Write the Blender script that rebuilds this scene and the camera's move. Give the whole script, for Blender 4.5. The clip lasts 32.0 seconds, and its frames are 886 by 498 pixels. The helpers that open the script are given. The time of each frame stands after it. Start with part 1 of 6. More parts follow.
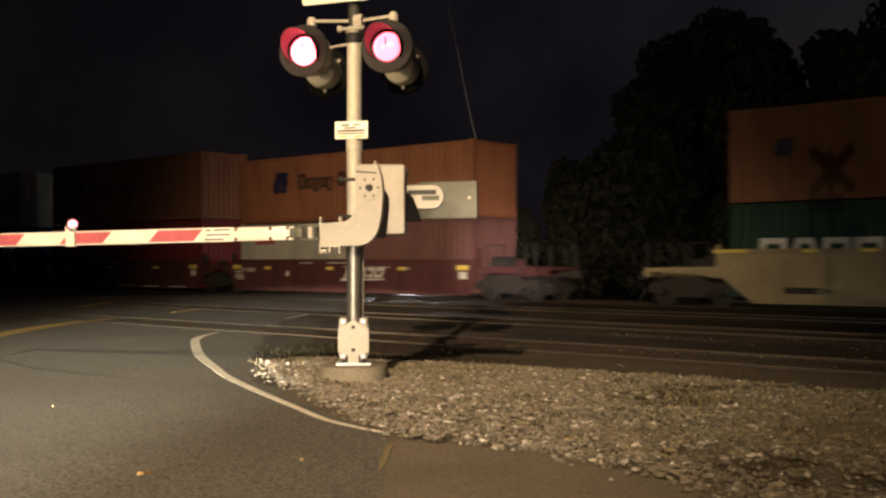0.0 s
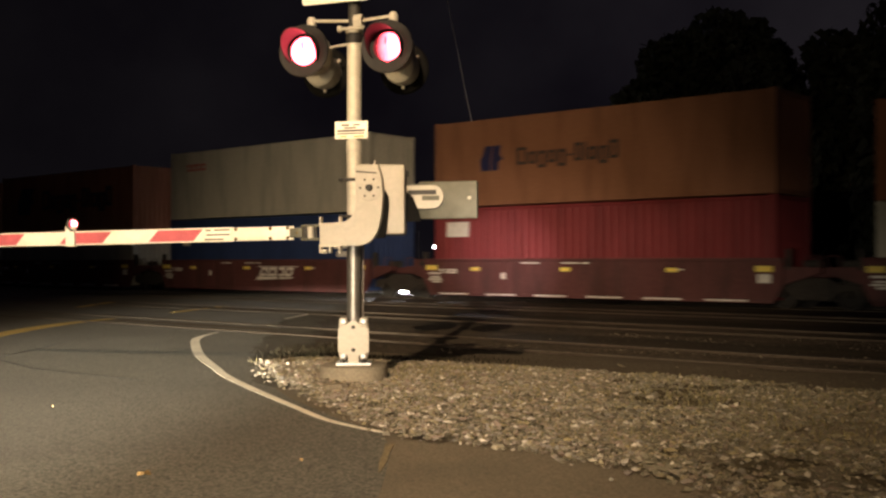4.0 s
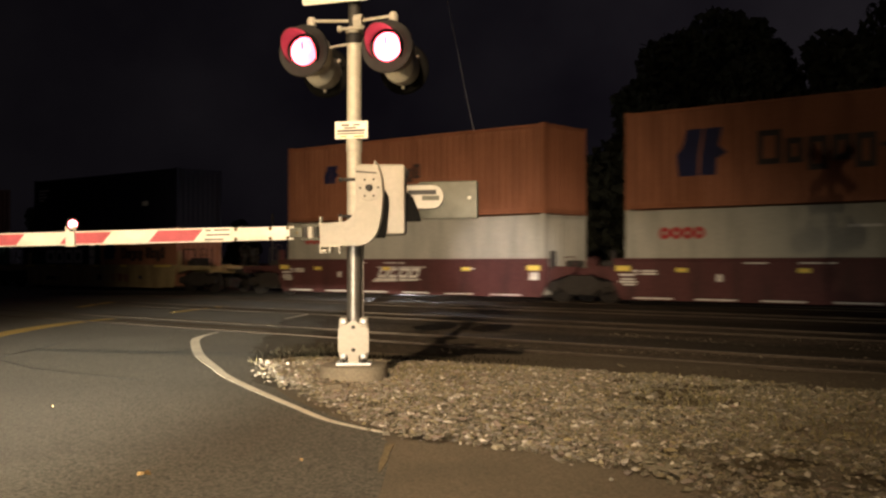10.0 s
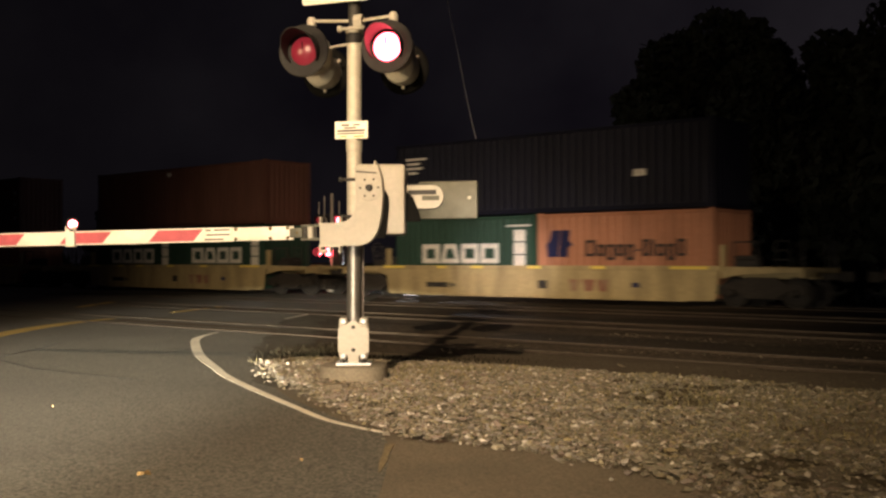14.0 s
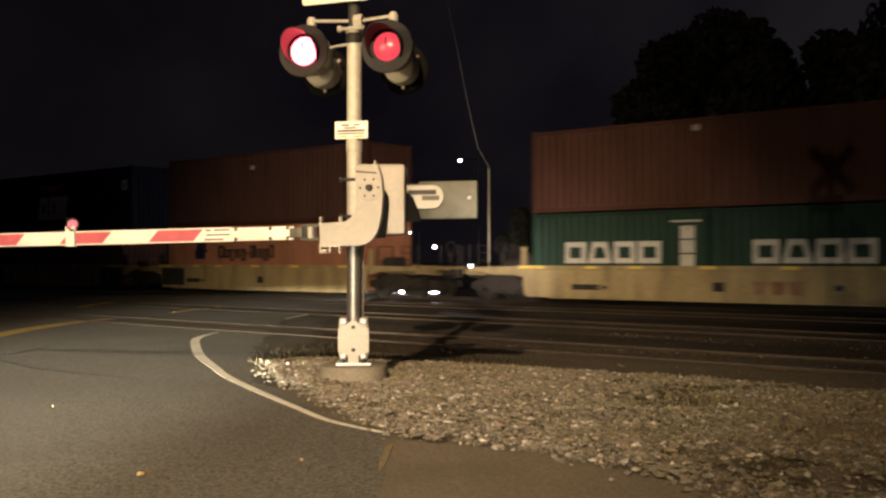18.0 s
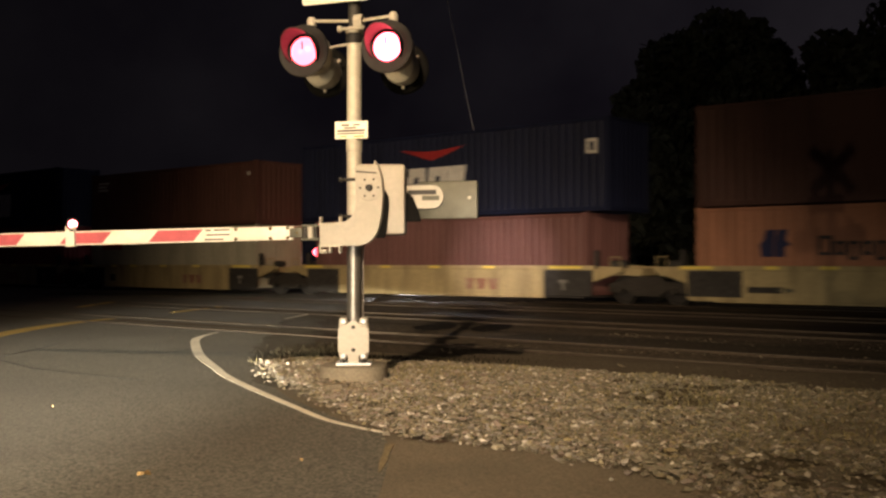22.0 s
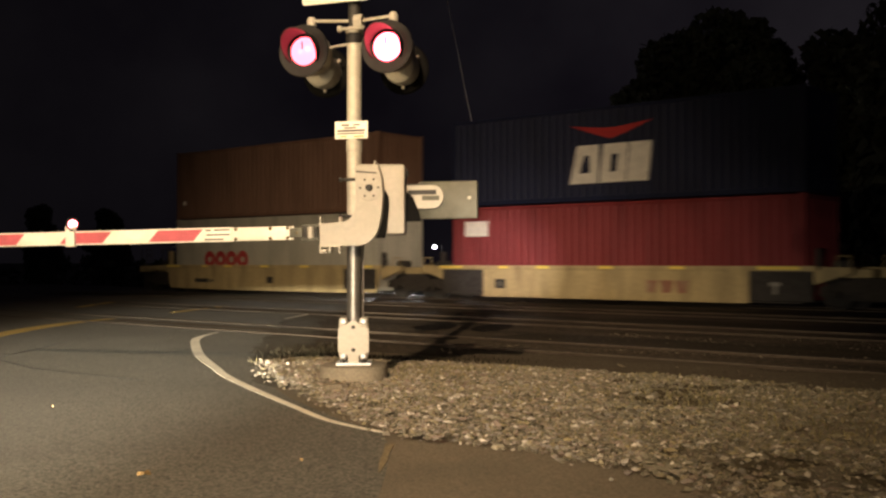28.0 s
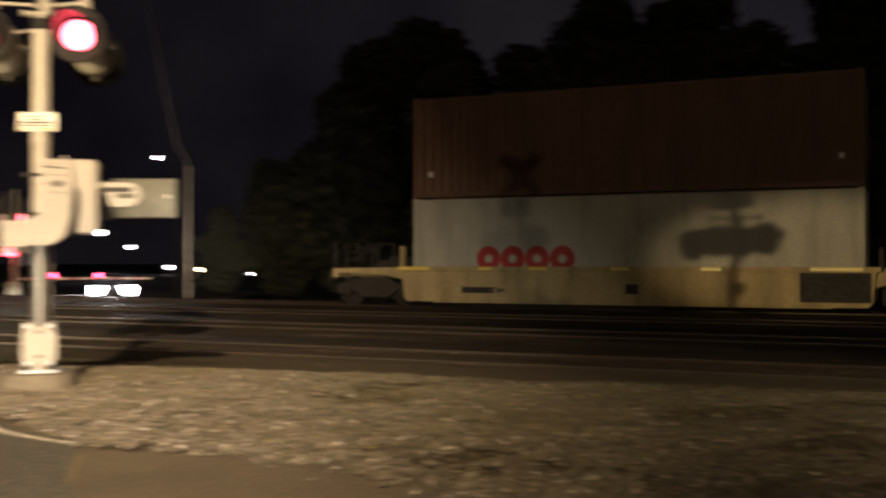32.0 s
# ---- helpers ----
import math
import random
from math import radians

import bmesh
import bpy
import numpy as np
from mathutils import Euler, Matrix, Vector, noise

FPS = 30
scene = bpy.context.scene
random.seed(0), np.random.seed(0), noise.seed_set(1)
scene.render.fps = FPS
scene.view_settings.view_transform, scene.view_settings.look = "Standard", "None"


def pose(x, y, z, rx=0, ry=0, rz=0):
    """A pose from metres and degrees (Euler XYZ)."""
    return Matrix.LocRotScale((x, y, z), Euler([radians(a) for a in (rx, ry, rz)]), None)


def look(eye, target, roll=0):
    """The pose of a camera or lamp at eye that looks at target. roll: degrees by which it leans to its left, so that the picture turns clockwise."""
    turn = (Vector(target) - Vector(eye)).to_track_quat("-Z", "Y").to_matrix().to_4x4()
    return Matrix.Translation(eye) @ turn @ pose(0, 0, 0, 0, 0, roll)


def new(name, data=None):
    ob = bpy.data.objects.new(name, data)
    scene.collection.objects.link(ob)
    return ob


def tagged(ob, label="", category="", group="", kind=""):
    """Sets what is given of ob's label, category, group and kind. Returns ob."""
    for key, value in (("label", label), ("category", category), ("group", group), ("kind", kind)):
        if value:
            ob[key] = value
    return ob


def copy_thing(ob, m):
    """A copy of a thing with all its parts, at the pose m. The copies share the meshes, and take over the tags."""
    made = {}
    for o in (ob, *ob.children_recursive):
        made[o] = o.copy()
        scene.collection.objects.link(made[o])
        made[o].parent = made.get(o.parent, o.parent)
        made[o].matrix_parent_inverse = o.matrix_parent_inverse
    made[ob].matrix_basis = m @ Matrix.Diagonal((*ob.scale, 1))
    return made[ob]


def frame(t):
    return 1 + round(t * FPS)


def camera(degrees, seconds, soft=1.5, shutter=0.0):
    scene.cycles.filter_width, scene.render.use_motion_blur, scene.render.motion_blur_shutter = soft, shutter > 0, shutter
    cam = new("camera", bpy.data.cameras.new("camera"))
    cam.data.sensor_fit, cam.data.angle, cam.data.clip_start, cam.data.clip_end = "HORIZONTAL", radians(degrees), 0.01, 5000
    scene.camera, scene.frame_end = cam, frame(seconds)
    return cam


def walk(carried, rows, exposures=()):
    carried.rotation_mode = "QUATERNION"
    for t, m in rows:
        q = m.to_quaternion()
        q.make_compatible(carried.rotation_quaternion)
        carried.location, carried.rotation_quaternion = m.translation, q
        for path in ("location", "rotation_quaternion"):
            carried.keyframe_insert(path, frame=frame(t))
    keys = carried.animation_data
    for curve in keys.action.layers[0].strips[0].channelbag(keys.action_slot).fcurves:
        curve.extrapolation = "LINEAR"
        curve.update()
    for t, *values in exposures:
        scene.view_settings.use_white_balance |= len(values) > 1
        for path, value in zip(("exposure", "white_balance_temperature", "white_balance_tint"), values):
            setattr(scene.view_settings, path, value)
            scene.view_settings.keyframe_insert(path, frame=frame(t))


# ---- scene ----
EYE = 1.25                                   # camera height over the rails
cam = camera(45.6, 32.0, soft=2.45, shutter=1.0)
still = pose(0, 0, EYE, 90.74, 0, 0)
walk(cam, [
    (0.0, still), (15.0, still), (30.9, still),
    (31.0, pose(0, 0, EYE, 90.74, 0, -0.05)),
    (31.2, pose(0, 0, EYE, 90.82, 0, -1.54)),
    (31.4, pose(0, 0, EYE, 90.83, 0, -4.30)),
    (31.5, pose(0, 0, EYE, 90.83, 0, -6.40)),
    (31.6, pose(0, 0, EYE, 90.83, 0, -8.46)),
    (31.8, pose(0, 0, EYE, 90.83, 0, -12.44)),
    (32.0, pose(0, 0, EYE, 90.78, 0, -16.1)),
], exposures=[(0.0, 0.0), (31.3, 0.0), (32.0, 0.18)])

# ---- night sky, street lamp behind the viewer, waiting car's headlights ----
world = bpy.data.worlds.new("night")
world.use_nodes = True
scene.world = world
wn = world.node_tree
bg = wn.nodes["Background"]
wtc = wn.nodes.new("ShaderNodeTexCoord")
wno = wn.nodes.new("ShaderNodeTexNoise")
wno.inputs["Scale"].default_value = 3.5
wno.inputs["Detail"].default_value = 5
wrp = wn.nodes.new("ShaderNodeValToRGB")
wrp.color_ramp.elements[0].position, wrp.color_ramp.elements[0].color = 0.4, (0.0024, 0.0019, 0.0029, 1)
wrp.color_ramp.elements[1].position, wrp.color_ramp.elements[1].color = 0.7, (0.0066, 0.0056, 0.0068, 1)
wn.links.new(wtc.outputs["Generated"], wno.inputs["Vector"])
wn.links.new(wno.outputs["Fac"], wrp.inputs["Fac"])
# the town's glow lightens the sky to one side
wsx = wn.nodes.new("ShaderNodeSeparateXYZ")
wmr = wn.nodes.new("ShaderNodeMapRange")
wmr.inputs["From Min"].default_value, wmr.inputs["From Max"].default_value = -0.5, 0.6
wmr.inputs["To Min"].default_value, wmr.inputs["To Max"].default_value = 0.6, 2.5
wmx = wn.nodes.new("ShaderNodeMix")
wmx.data_type, wmx.blend_type = "RGBA", "MULTIPLY"
wmx.inputs["Factor"].default_value = 1.0
wn.links.new(wtc.outputs["Generated"], wsx.inputs["Vector"])
wn.links.new(wsx.outputs["X"], wmr.inputs["Value"])
wn.links.new(wrp.outputs["Color"], wmx.inputs["A"])
wn.links.new(wmr.outputs["Result"], wmx.inputs["B"])
wn.links.new(wmx.outputs["Result"], bg.inputs["Color"])
bg.inputs["Strength"].default_value = 1.0


def lamp(name, kind, m, energy, color, **more):
    data = bpy.data.lights.new(name, kind)
    data.energy, data.color = energy, color
    if "radius" in more:
        data.shadow_soft_size = more["radius"]
    if kind == "SPOT":
        data.spot_size, data.spot_blend = radians(more["cone"]), more["blend"]
    ob = new(name, data)
    ob.matrix_world = m
    return ob


STREET = (-4.0, -16.0, 11.3)
lamp("street_light_glow", "SPOT", look(STREET, (-2.4, 11.0, 1.6)) @ Matrix.Diagonal((0.69, 1, 1, 1)), 46500, (1.0, 0.73, 0.455), radius=0.14, cone=44, blend=1.0)
# a street lamp far down the road: it throws the signal's shadow on to the passing train
FAR_STREET = (-34.0, -42.0, 7.4)
lamp("far_street_light_glow", "SPOT", look(FAR_STREET, (5.0, 26.0, 2.0)), 8300, (1.0, 0.78, 0.48), radius=0.25, cone=36, blend=0.8)
# a shielded lamp beside the road lights one patch behind the tracks
lamp("side_street_light_glow", "SPOT", look((-23.4, -9.5, 5.35), (16.2, 22.3, 1.3)) @ Matrix.Diagonal((2.4, 1, 1, 1)), 21000, (1.0, 0.74, 0.40), radius=0.10, cone=4.6, blend=0.8)
# an added fill with no lamp of its own, lifts the gravel beside the road
lamp("yard_light_glow", "SPOT", look((13.0, -9.0, 7.5), (6.9, 6.6, 0.0)), 6800, (1.0, 0.76, 0.46), radius=0.12, cone=30, blend=1.0)
# low beams of cars that wait behind the viewer: a far throw to the kerb side, a near pool on the lane
lamp("headlight_far_beam", "SPOT", look((0.1, -4.0, 0.85), (2.0, 34.5, 1.25)), 42000, (1.0, 0.86, 0.82), radius=0.06, cone=6.4, blend=1.0)
lamp("headlight_far_beam", "SPOT", look((1.2, -4.0, 0.85), (1.6, 34.0, 1.7)) @ Matrix.Diagonal((1.8, 1, 1, 1)), 13000, (1.0, 0.82, 0.66), radius=0.06, cone=10, blend=1.0)
lamp("headlight_near_beam", "SPOT", look((-5.0, -14.0, 0.85), (-4.6, 16.8, -0.29)) @ Matrix.Diagonal((5.2, 1, 1, 1)), 390000, (1.0, 0.91, 0.72), radius=0.06, cone=3.5, blend=1.0)
# added fill from the cars' side, brightens the foreground and front gravel
lamp("headlight_foreground_beam", "SPOT", look((-4.6, -4.0, 0.85), (-0.2, 8.3, 0.0)) @ Matrix.Diagonal((1.3, 1, 1, 1)), 5200, (1.0, 0.88, 0.70), radius=0.06, cone=20, blend=1.0)
# beams of the car that waits behind the tracks
lamp("waiting_car_beam", "SPOT", look((-1.1, 49.7, 0.15), (-4.5, 24.0, -0.25)) @ Matrix.Diagonal((4.0, 1, 1, 1)), 9000, (1.0, 0.95, 0.95), radius=0.1, cone=10, blend=1.0)
# added fill on the gate, makes up for its missing reflective shine
lamp("headlight_spill", "SPOT", look((-3.25, -4.0, 0.85), (-3.2, 10.6, 1.6)) @ Matrix.Diagonal((2.0, 1, 1, 1)), 1700, (1.0, 0.86, 0.66), radius=0.06, cone=17, blend=1.0)

# ---- materials ----
def mat(name, color, rough=0.7, metal=0.0, vary=0.25, grain=30.0, stain=1.5, bump=0.15, gloss=0.5, dirt=None, dirt_amount=0.35, random_tint=0.0, stretch=None):
    m = bpy.data.materials.new(name)
    m.use_nodes = True
    nt = m.node_tree
    b = nt.nodes["Principled BSDF"]
    tc = nt.nodes.new("ShaderNodeTexCoord")
    fine = nt.nodes.new("ShaderNodeTexNoise")
    fine.inputs["Scale"].default_value, fine.inputs["Detail"].default_value = grain, 4
    wide = nt.nodes.new("ShaderNodeTexNoise")
    wide.inputs["Scale"].default_value, wide.inputs["Detail"].default_value = stain, 6
    where = tc.outputs["Object"]
    if stretch:
        mapping = nt.nodes.new("ShaderNodeMapping")
        mapping.inputs["Scale"].default_value = stretch
        nt.links.new(where, mapping.inputs["Vector"])
        where = mapping.outputs["Vector"]
    nt.links.new(tc.outputs["Object"], fine.inputs["Vector"])
    nt.links.new(where, wide.inputs["Vector"])
    ramp = nt.nodes.new("ShaderNodeValToRGB")
    lo = [c * (1 - vary) for c in color]
    hi = [min(1, c * (1 + vary)) for c in color]
    ramp.color_ramp.elements[0].position, ramp.color_ramp.elements[0].color = 0.3, (*lo, 1)
    ramp.color_ramp.elements[1].position, ramp.color_ramp.elements[1].color = 0.7, (*hi, 1)
    nt.links.new(fine.outputs["Fac"], ramp.inputs["Fac"])
    mix = nt.nodes.new("ShaderNodeMix")
    mix.data_type = "RGBA"
    cut = nt.nodes.new("ShaderNodeMapRange")
    cut.inputs["From Min"].default_value, cut.inputs["From Max"].default_value = 0.45, 0.75
    cut.inputs["To Max"].default_value = dirt_amount
    nt.links.new(wide.outputs["Fac"], cut.inputs["Value"])
    nt.links.new(cut.outputs["Result"], mix.inputs["Factor"])
    nt.links.new(ramp.outputs["Color"], mix.inputs["A"])
    d = dirt or [c * 0.45 for c in color]
    mix.inputs["B"].default_value = (*d, 1)
    out = mix.outputs["Result"]
    if random_tint:
        info = nt.nodes.new("ShaderNodeNewGeometry")
        hsv = nt.nodes.new("ShaderNodeHueSaturation")
        mr = nt.nodes.new("ShaderNodeMapRange")
        mr.inputs["To Min"].default_value, mr.inputs["To Max"].default_value = 1 - random_tint, 1 + random_tint
        nt.links.new(info.outputs["Random Per Island"], mr.inputs["Value"])
        nt.links.new(mr.outputs["Result"], hsv.inputs["Value"])
        nt.links.new(out, hsv.inputs["Color"])
        out = hsv.outputs["Color"]
    nt.links.new(out, b.inputs["Base Color"])
    b.inputs["Roughness"].default_value, b.inputs["Metallic"].default_value = rough, metal
    b.inputs["Specular IOR Level"].default_value = gloss
    if bump:
        bm_ = nt.nodes.new("ShaderNodeBump")
        bm_.inputs["Strength"].default_value, bm_.inputs["Distance"].default_value = bump, 0.01
        nt.links.new(fine.outputs["Fac"], bm_.inputs["Height"])
        nt.links.new(bm_.outputs["Normal"], b.inputs["Normal"])
    return m


def glow(name, color, strength):
    m = bpy.data.materials.new(name)
    m.use_nodes = True
    b = m.node_tree.nodes["Principled BSDF"]
    b.inputs["Base Color"].default_value = (*[c * 0.5 for c in color], 1)
    b.inputs["Emission Color"].default_value = (*color, 1)
    b.inputs["Emission Strength"].default_value = strength
    return m


ASPHALT = mat("asphalt", (0.131, 0.123, 0.097), 0.8, vary=0.8, grain=48, stain=0.35, bump=0.5, dirt=(0.085, 0.074, 0.06), dirt_amount=0.7)
PATH = mat("worn_path", (0.185, 0.15, 0.10), 0.9, vary=0.4, grain=60, stain=0.6, bump=0.5, dirt=(0.08, 0.07, 0.05), dirt_amount=0.7)
BALLAST = mat("ballast_bed", (0.088, 0.069, 0.049), 0.95, gloss=0.15, vary=0.7, grain=14, stain=0.9, bump=0.9, dirt=(0.026, 0.021, 0.016), dirt_amount=0.95, stretch=(0.22, 1.4, 1))
SOIL = mat("dark_soil", (0.05, 0.042, 0.032), 0.95, vary=0.5, grain=12, stain=0.2, bump=0.6)
STONE = mat("crushed_stone", (0.225, 0.185, 0.13), 0.9, vary=0.35, grain=40, stain=3, bump=0.4, dirt=(0.12, 0.10, 0.07), dirt_amount=0.6, random_tint=0.55)
CONCRETE = mat("concrete", (0.23, 0.195, 0.14), 0.9, vary=0.2, grain=40, stain=4, bump=0.3)
WHITE_LINE = mat("white_road_paint", (0.86, 0.80, 0.66), 0.7, vary=0.12, grain=60, stain=5, bump=0.2, dirt=(0.35, 0.30, 0.22), dirt_amount=0.45)
YELLOW_LINE = mat("yellow_road_paint", (0.62, 0.43, 0.10), 0.7, vary=0.25, grain=60, stain=4, bump=0.2, dirt=(0.22, 0.16, 0.06), dirt_amount=0.6)
RAIL = mat("rusty_rail", (0.09, 0.065, 0.045), 0.55, 0.5, vary=0.3, grain=20, stain=2)
RAIL_TOP = mat("worn_rail_head", (0.19, 0.16, 0.125), 0.5, 0.4, vary=0.15, grain=20, stain=1)
GALV = mat("galvanised_steel", (0.52, 0.48, 0.40), 0.58, 0.2, vary=0.12, grain=18, stain=3, bump=0.05, dirt=(0.38, 0.35, 0.29))
CAST = mat("cream_cast_metal", (0.45, 0.415, 0.35), 0.55, 0.1, vary=0.06, grain=25, stain=5, bump=0.05, dirt=(0.42, 0.38, 0.3), dirt_amount=0.4)
DARK_STEEL = mat("dark_steel", (0.05, 0.046, 0.042), 0.6, 0.4, vary=0.3, grain=20, stain=4)
MID_STEEL = mat("dull_grey_plate", (0.115, 0.112, 0.085), 0.6, 0.3, vary=0.15, grain=12, stain=5, dirt=(0.07, 0.067, 0.05), dirt_amount=0.7)
FLAT_BLACK = mat("flat_black_paint", (0.007, 0.0065, 0.006), 0.85, gloss=0.08, vary=0.2, grain=20, stain=4, bump=0.05)
BLACK = mat("black_enamel", (0.016, 0.014, 0.014), 0.6, gloss=0.25, vary=0.2, grain=20, stain=4, bump=0.05)
SIGN_WHITE = mat("reflective_white", (0.88, 0.84, 0.72), 0.4, vary=0.04, grain=20, stain=4, bump=0.02, dirt=(0.6, 0.55, 0.45), dirt_amount=0.4)
ARM_RED = mat("reflective_red", (0.55, 0.115, 0.135), 0.4, vary=0.08, grain=30, stain=5, bump=0.02)
SIGN_INK = mat("sign_ink", (0.06, 0.05, 0.045), 0.6, vary=0.2)
SIGN_GOLD = mat("sign_yellow_band", (0.55, 0.40, 0.10), 0.5, vary=0.1)
BRASS = mat("brass_bolt", (0.13, 0.09, 0.02), 0.5, 0.3, vary=0.2)
FADED_YELLOW = mat("faded_yellow_kerb_paint", (0.255, 0.20, 0.105), 0.85, vary=0.35, grain=40, stain=9, bump=0.3, dirt=(0.13, 0.112, 0.08), dirt_amount=1.0)
PALE_WIRE = mat("pale_wire", (0.75, 0.72, 0.66), 0.5, 0.2, vary=0.1, bump=0)
BARE_STEEL = mat("bright_galvanised_steel", (0.25, 0.235, 0.21), 0.40, 0.8, vary=0.12, grain=18, stain=3, bump=0.03, dirt=(0.36, 0.33, 0.28))
BOLT_WHITE = mat("polished_bolt_cap", (0.86, 0.87, 0.90), 0.25, vary=0.05, bump=0)
CABLE = mat("cable_sheath", (0.20, 0.18, 0.16), 0.5, vary=0.2)
LEAF = mat("night_foliage", (0.055, 0.058, 0.034), 0.8, vary=0.5, grain=4, stain=0.4, bump=0.0)
BARK = mat("bark", (0.06, 0.045, 0.035), 0.95, vary=0.4, grain=14, stain=2, bump=0.6)
DEADLEAF = mat("fallen_leaf", (0.33, 0.22, 0.09), 0.8, vary=0.3, grain=30, stain=20)
POLE_WOOD = mat("weathered_pole", (0.52, 0.45, 0.33), 0.9, vary=0.3, grain=18, stain=2, bump=0.4)
CABINET = mat("beige_cabinet", (0.44, 0.38, 0.22), 0.6, vary=0.12, grain=20, stain=4, dirt=(0.2, 0.17, 0.1), dirt_amount=0.6)
GLASS_DARK = mat("dark_glass", (0.02, 0.02, 0.025), 0.1, vary=0.1, bump=0)
BODYWORK = mat("dark_car_paint", (0.05, 0.05, 0.06), 0.35, 0.3, vary=0.1, bump=0)
TYRE = mat("rubber", (0.025, 0.024, 0.022), 0.9, vary=0.3)

# freight colours
C = dict(
    orange=(0.37, 0.15, 0.08), orange_dull=(0.29, 0.135, 0.075), salmon=(0.48, 0.22, 0.13), white=(0.50, 0.48, 0.40), cream=(0.52, 0.48, 0.36),
    blue=(0.035, 0.06, 0.16), navy=(0.010, 0.011, 0.024), apl=(0.013, 0.017, 0.046), green=(0.027, 0.064, 0.045),
    red=(0.23, 0.038, 0.042), wine=(0.19, 0.088, 0.078), brown=(0.105, 0.052, 0.042), rust=(0.145, 0.065, 0.048), umber=(0.19, 0.106, 0.072))
PAINT = {k: mat(k + "_container_paint", v, 0.6, gloss=0.25, vary=0.10, grain=14, stain=1.1, bump=0.05, dirt=[c * 0.5 for c in v], dirt_amount=0.7, stretch=(1.5, 1.5, 0.28)) for k, v in C.items()}
DOOR_BAR = mat("galvanised_lock_bar", (0.35, 0.33, 0.29), 0.5, 0.5, vary=0.15)
OXIDE = mat("oxide_red_car_paint", (0.118, 0.045, 0.043), 0.65, gloss=0.3, vary=0.15, grain=10, stain=1.2, dirt=(0.055, 0.03, 0.026), dirt_amount=0.75, stretch=(1.4, 1.4, 0.35))
TTX_YELLOW = mat("faded_yellow_car_paint", (0.49, 0.385, 0.20), 0.7, gloss=0.25, vary=0.12, grain=9, stain=1.3, stretch=(1.5, 1.5, 0.3), dirt=(0.22, 0.17, 0.09), dirt_amount=0.65)
TAN_CAR = mat("tan_car_paint", (0.38, 0.30, 0.17), 0.65, vary=0.12, grain=9, stain=0.9, dirt=(0.2, 0.15, 0.09), dirt_amount=0.6)
CAR_GREY = mat("grime_grey_car", (0.055, 0.05, 0.046), 0.85, gloss=0.15, vary=0.3, grain=10, stain=1.2)
TRUCK_STEEL = mat("dusty_truck_steel", (0.052, 0.045, 0.039), 0.9, gloss=0.12, vary=0.3, grain=12, stain=3)
WHEEL = mat("wheel_steel", (0.045, 0.040, 0.036), 0.7, 0.3, gloss=0.2, vary=0.2)
REFLECT = mat("yellow_reflective_tape", (0.95, 0.74, 0.16), 0.35, vary=0.08, bump=0)
STENCIL = mat("white_stencil_paint", (0.84, 0.80, 0.72), 0.6, vary=0.1, grain=25, stain=4, bump=0)
LOGO_BLUE = mat("logo_blue", (0.020, 0.025, 0.085), 0.5, vary=0.1, bump=0)
LOGO_INK = mat("logo_dark", (0.045, 0.035, 0.035), 0.5, vary=0.1, bump=0)
LOGO_RED = mat("logo_red", (0.46, 0.04, 0.04), 0.5, vary=0.1, bump=0)
LOGO_MAROON = mat("logo_maroon", (0.30, 0.13, 0.085), 0.6, vary=0.25, grain=12, stain=3, bump=0, dirt=(0.36, 0.27, 0.17), dirt_amount=0.9)


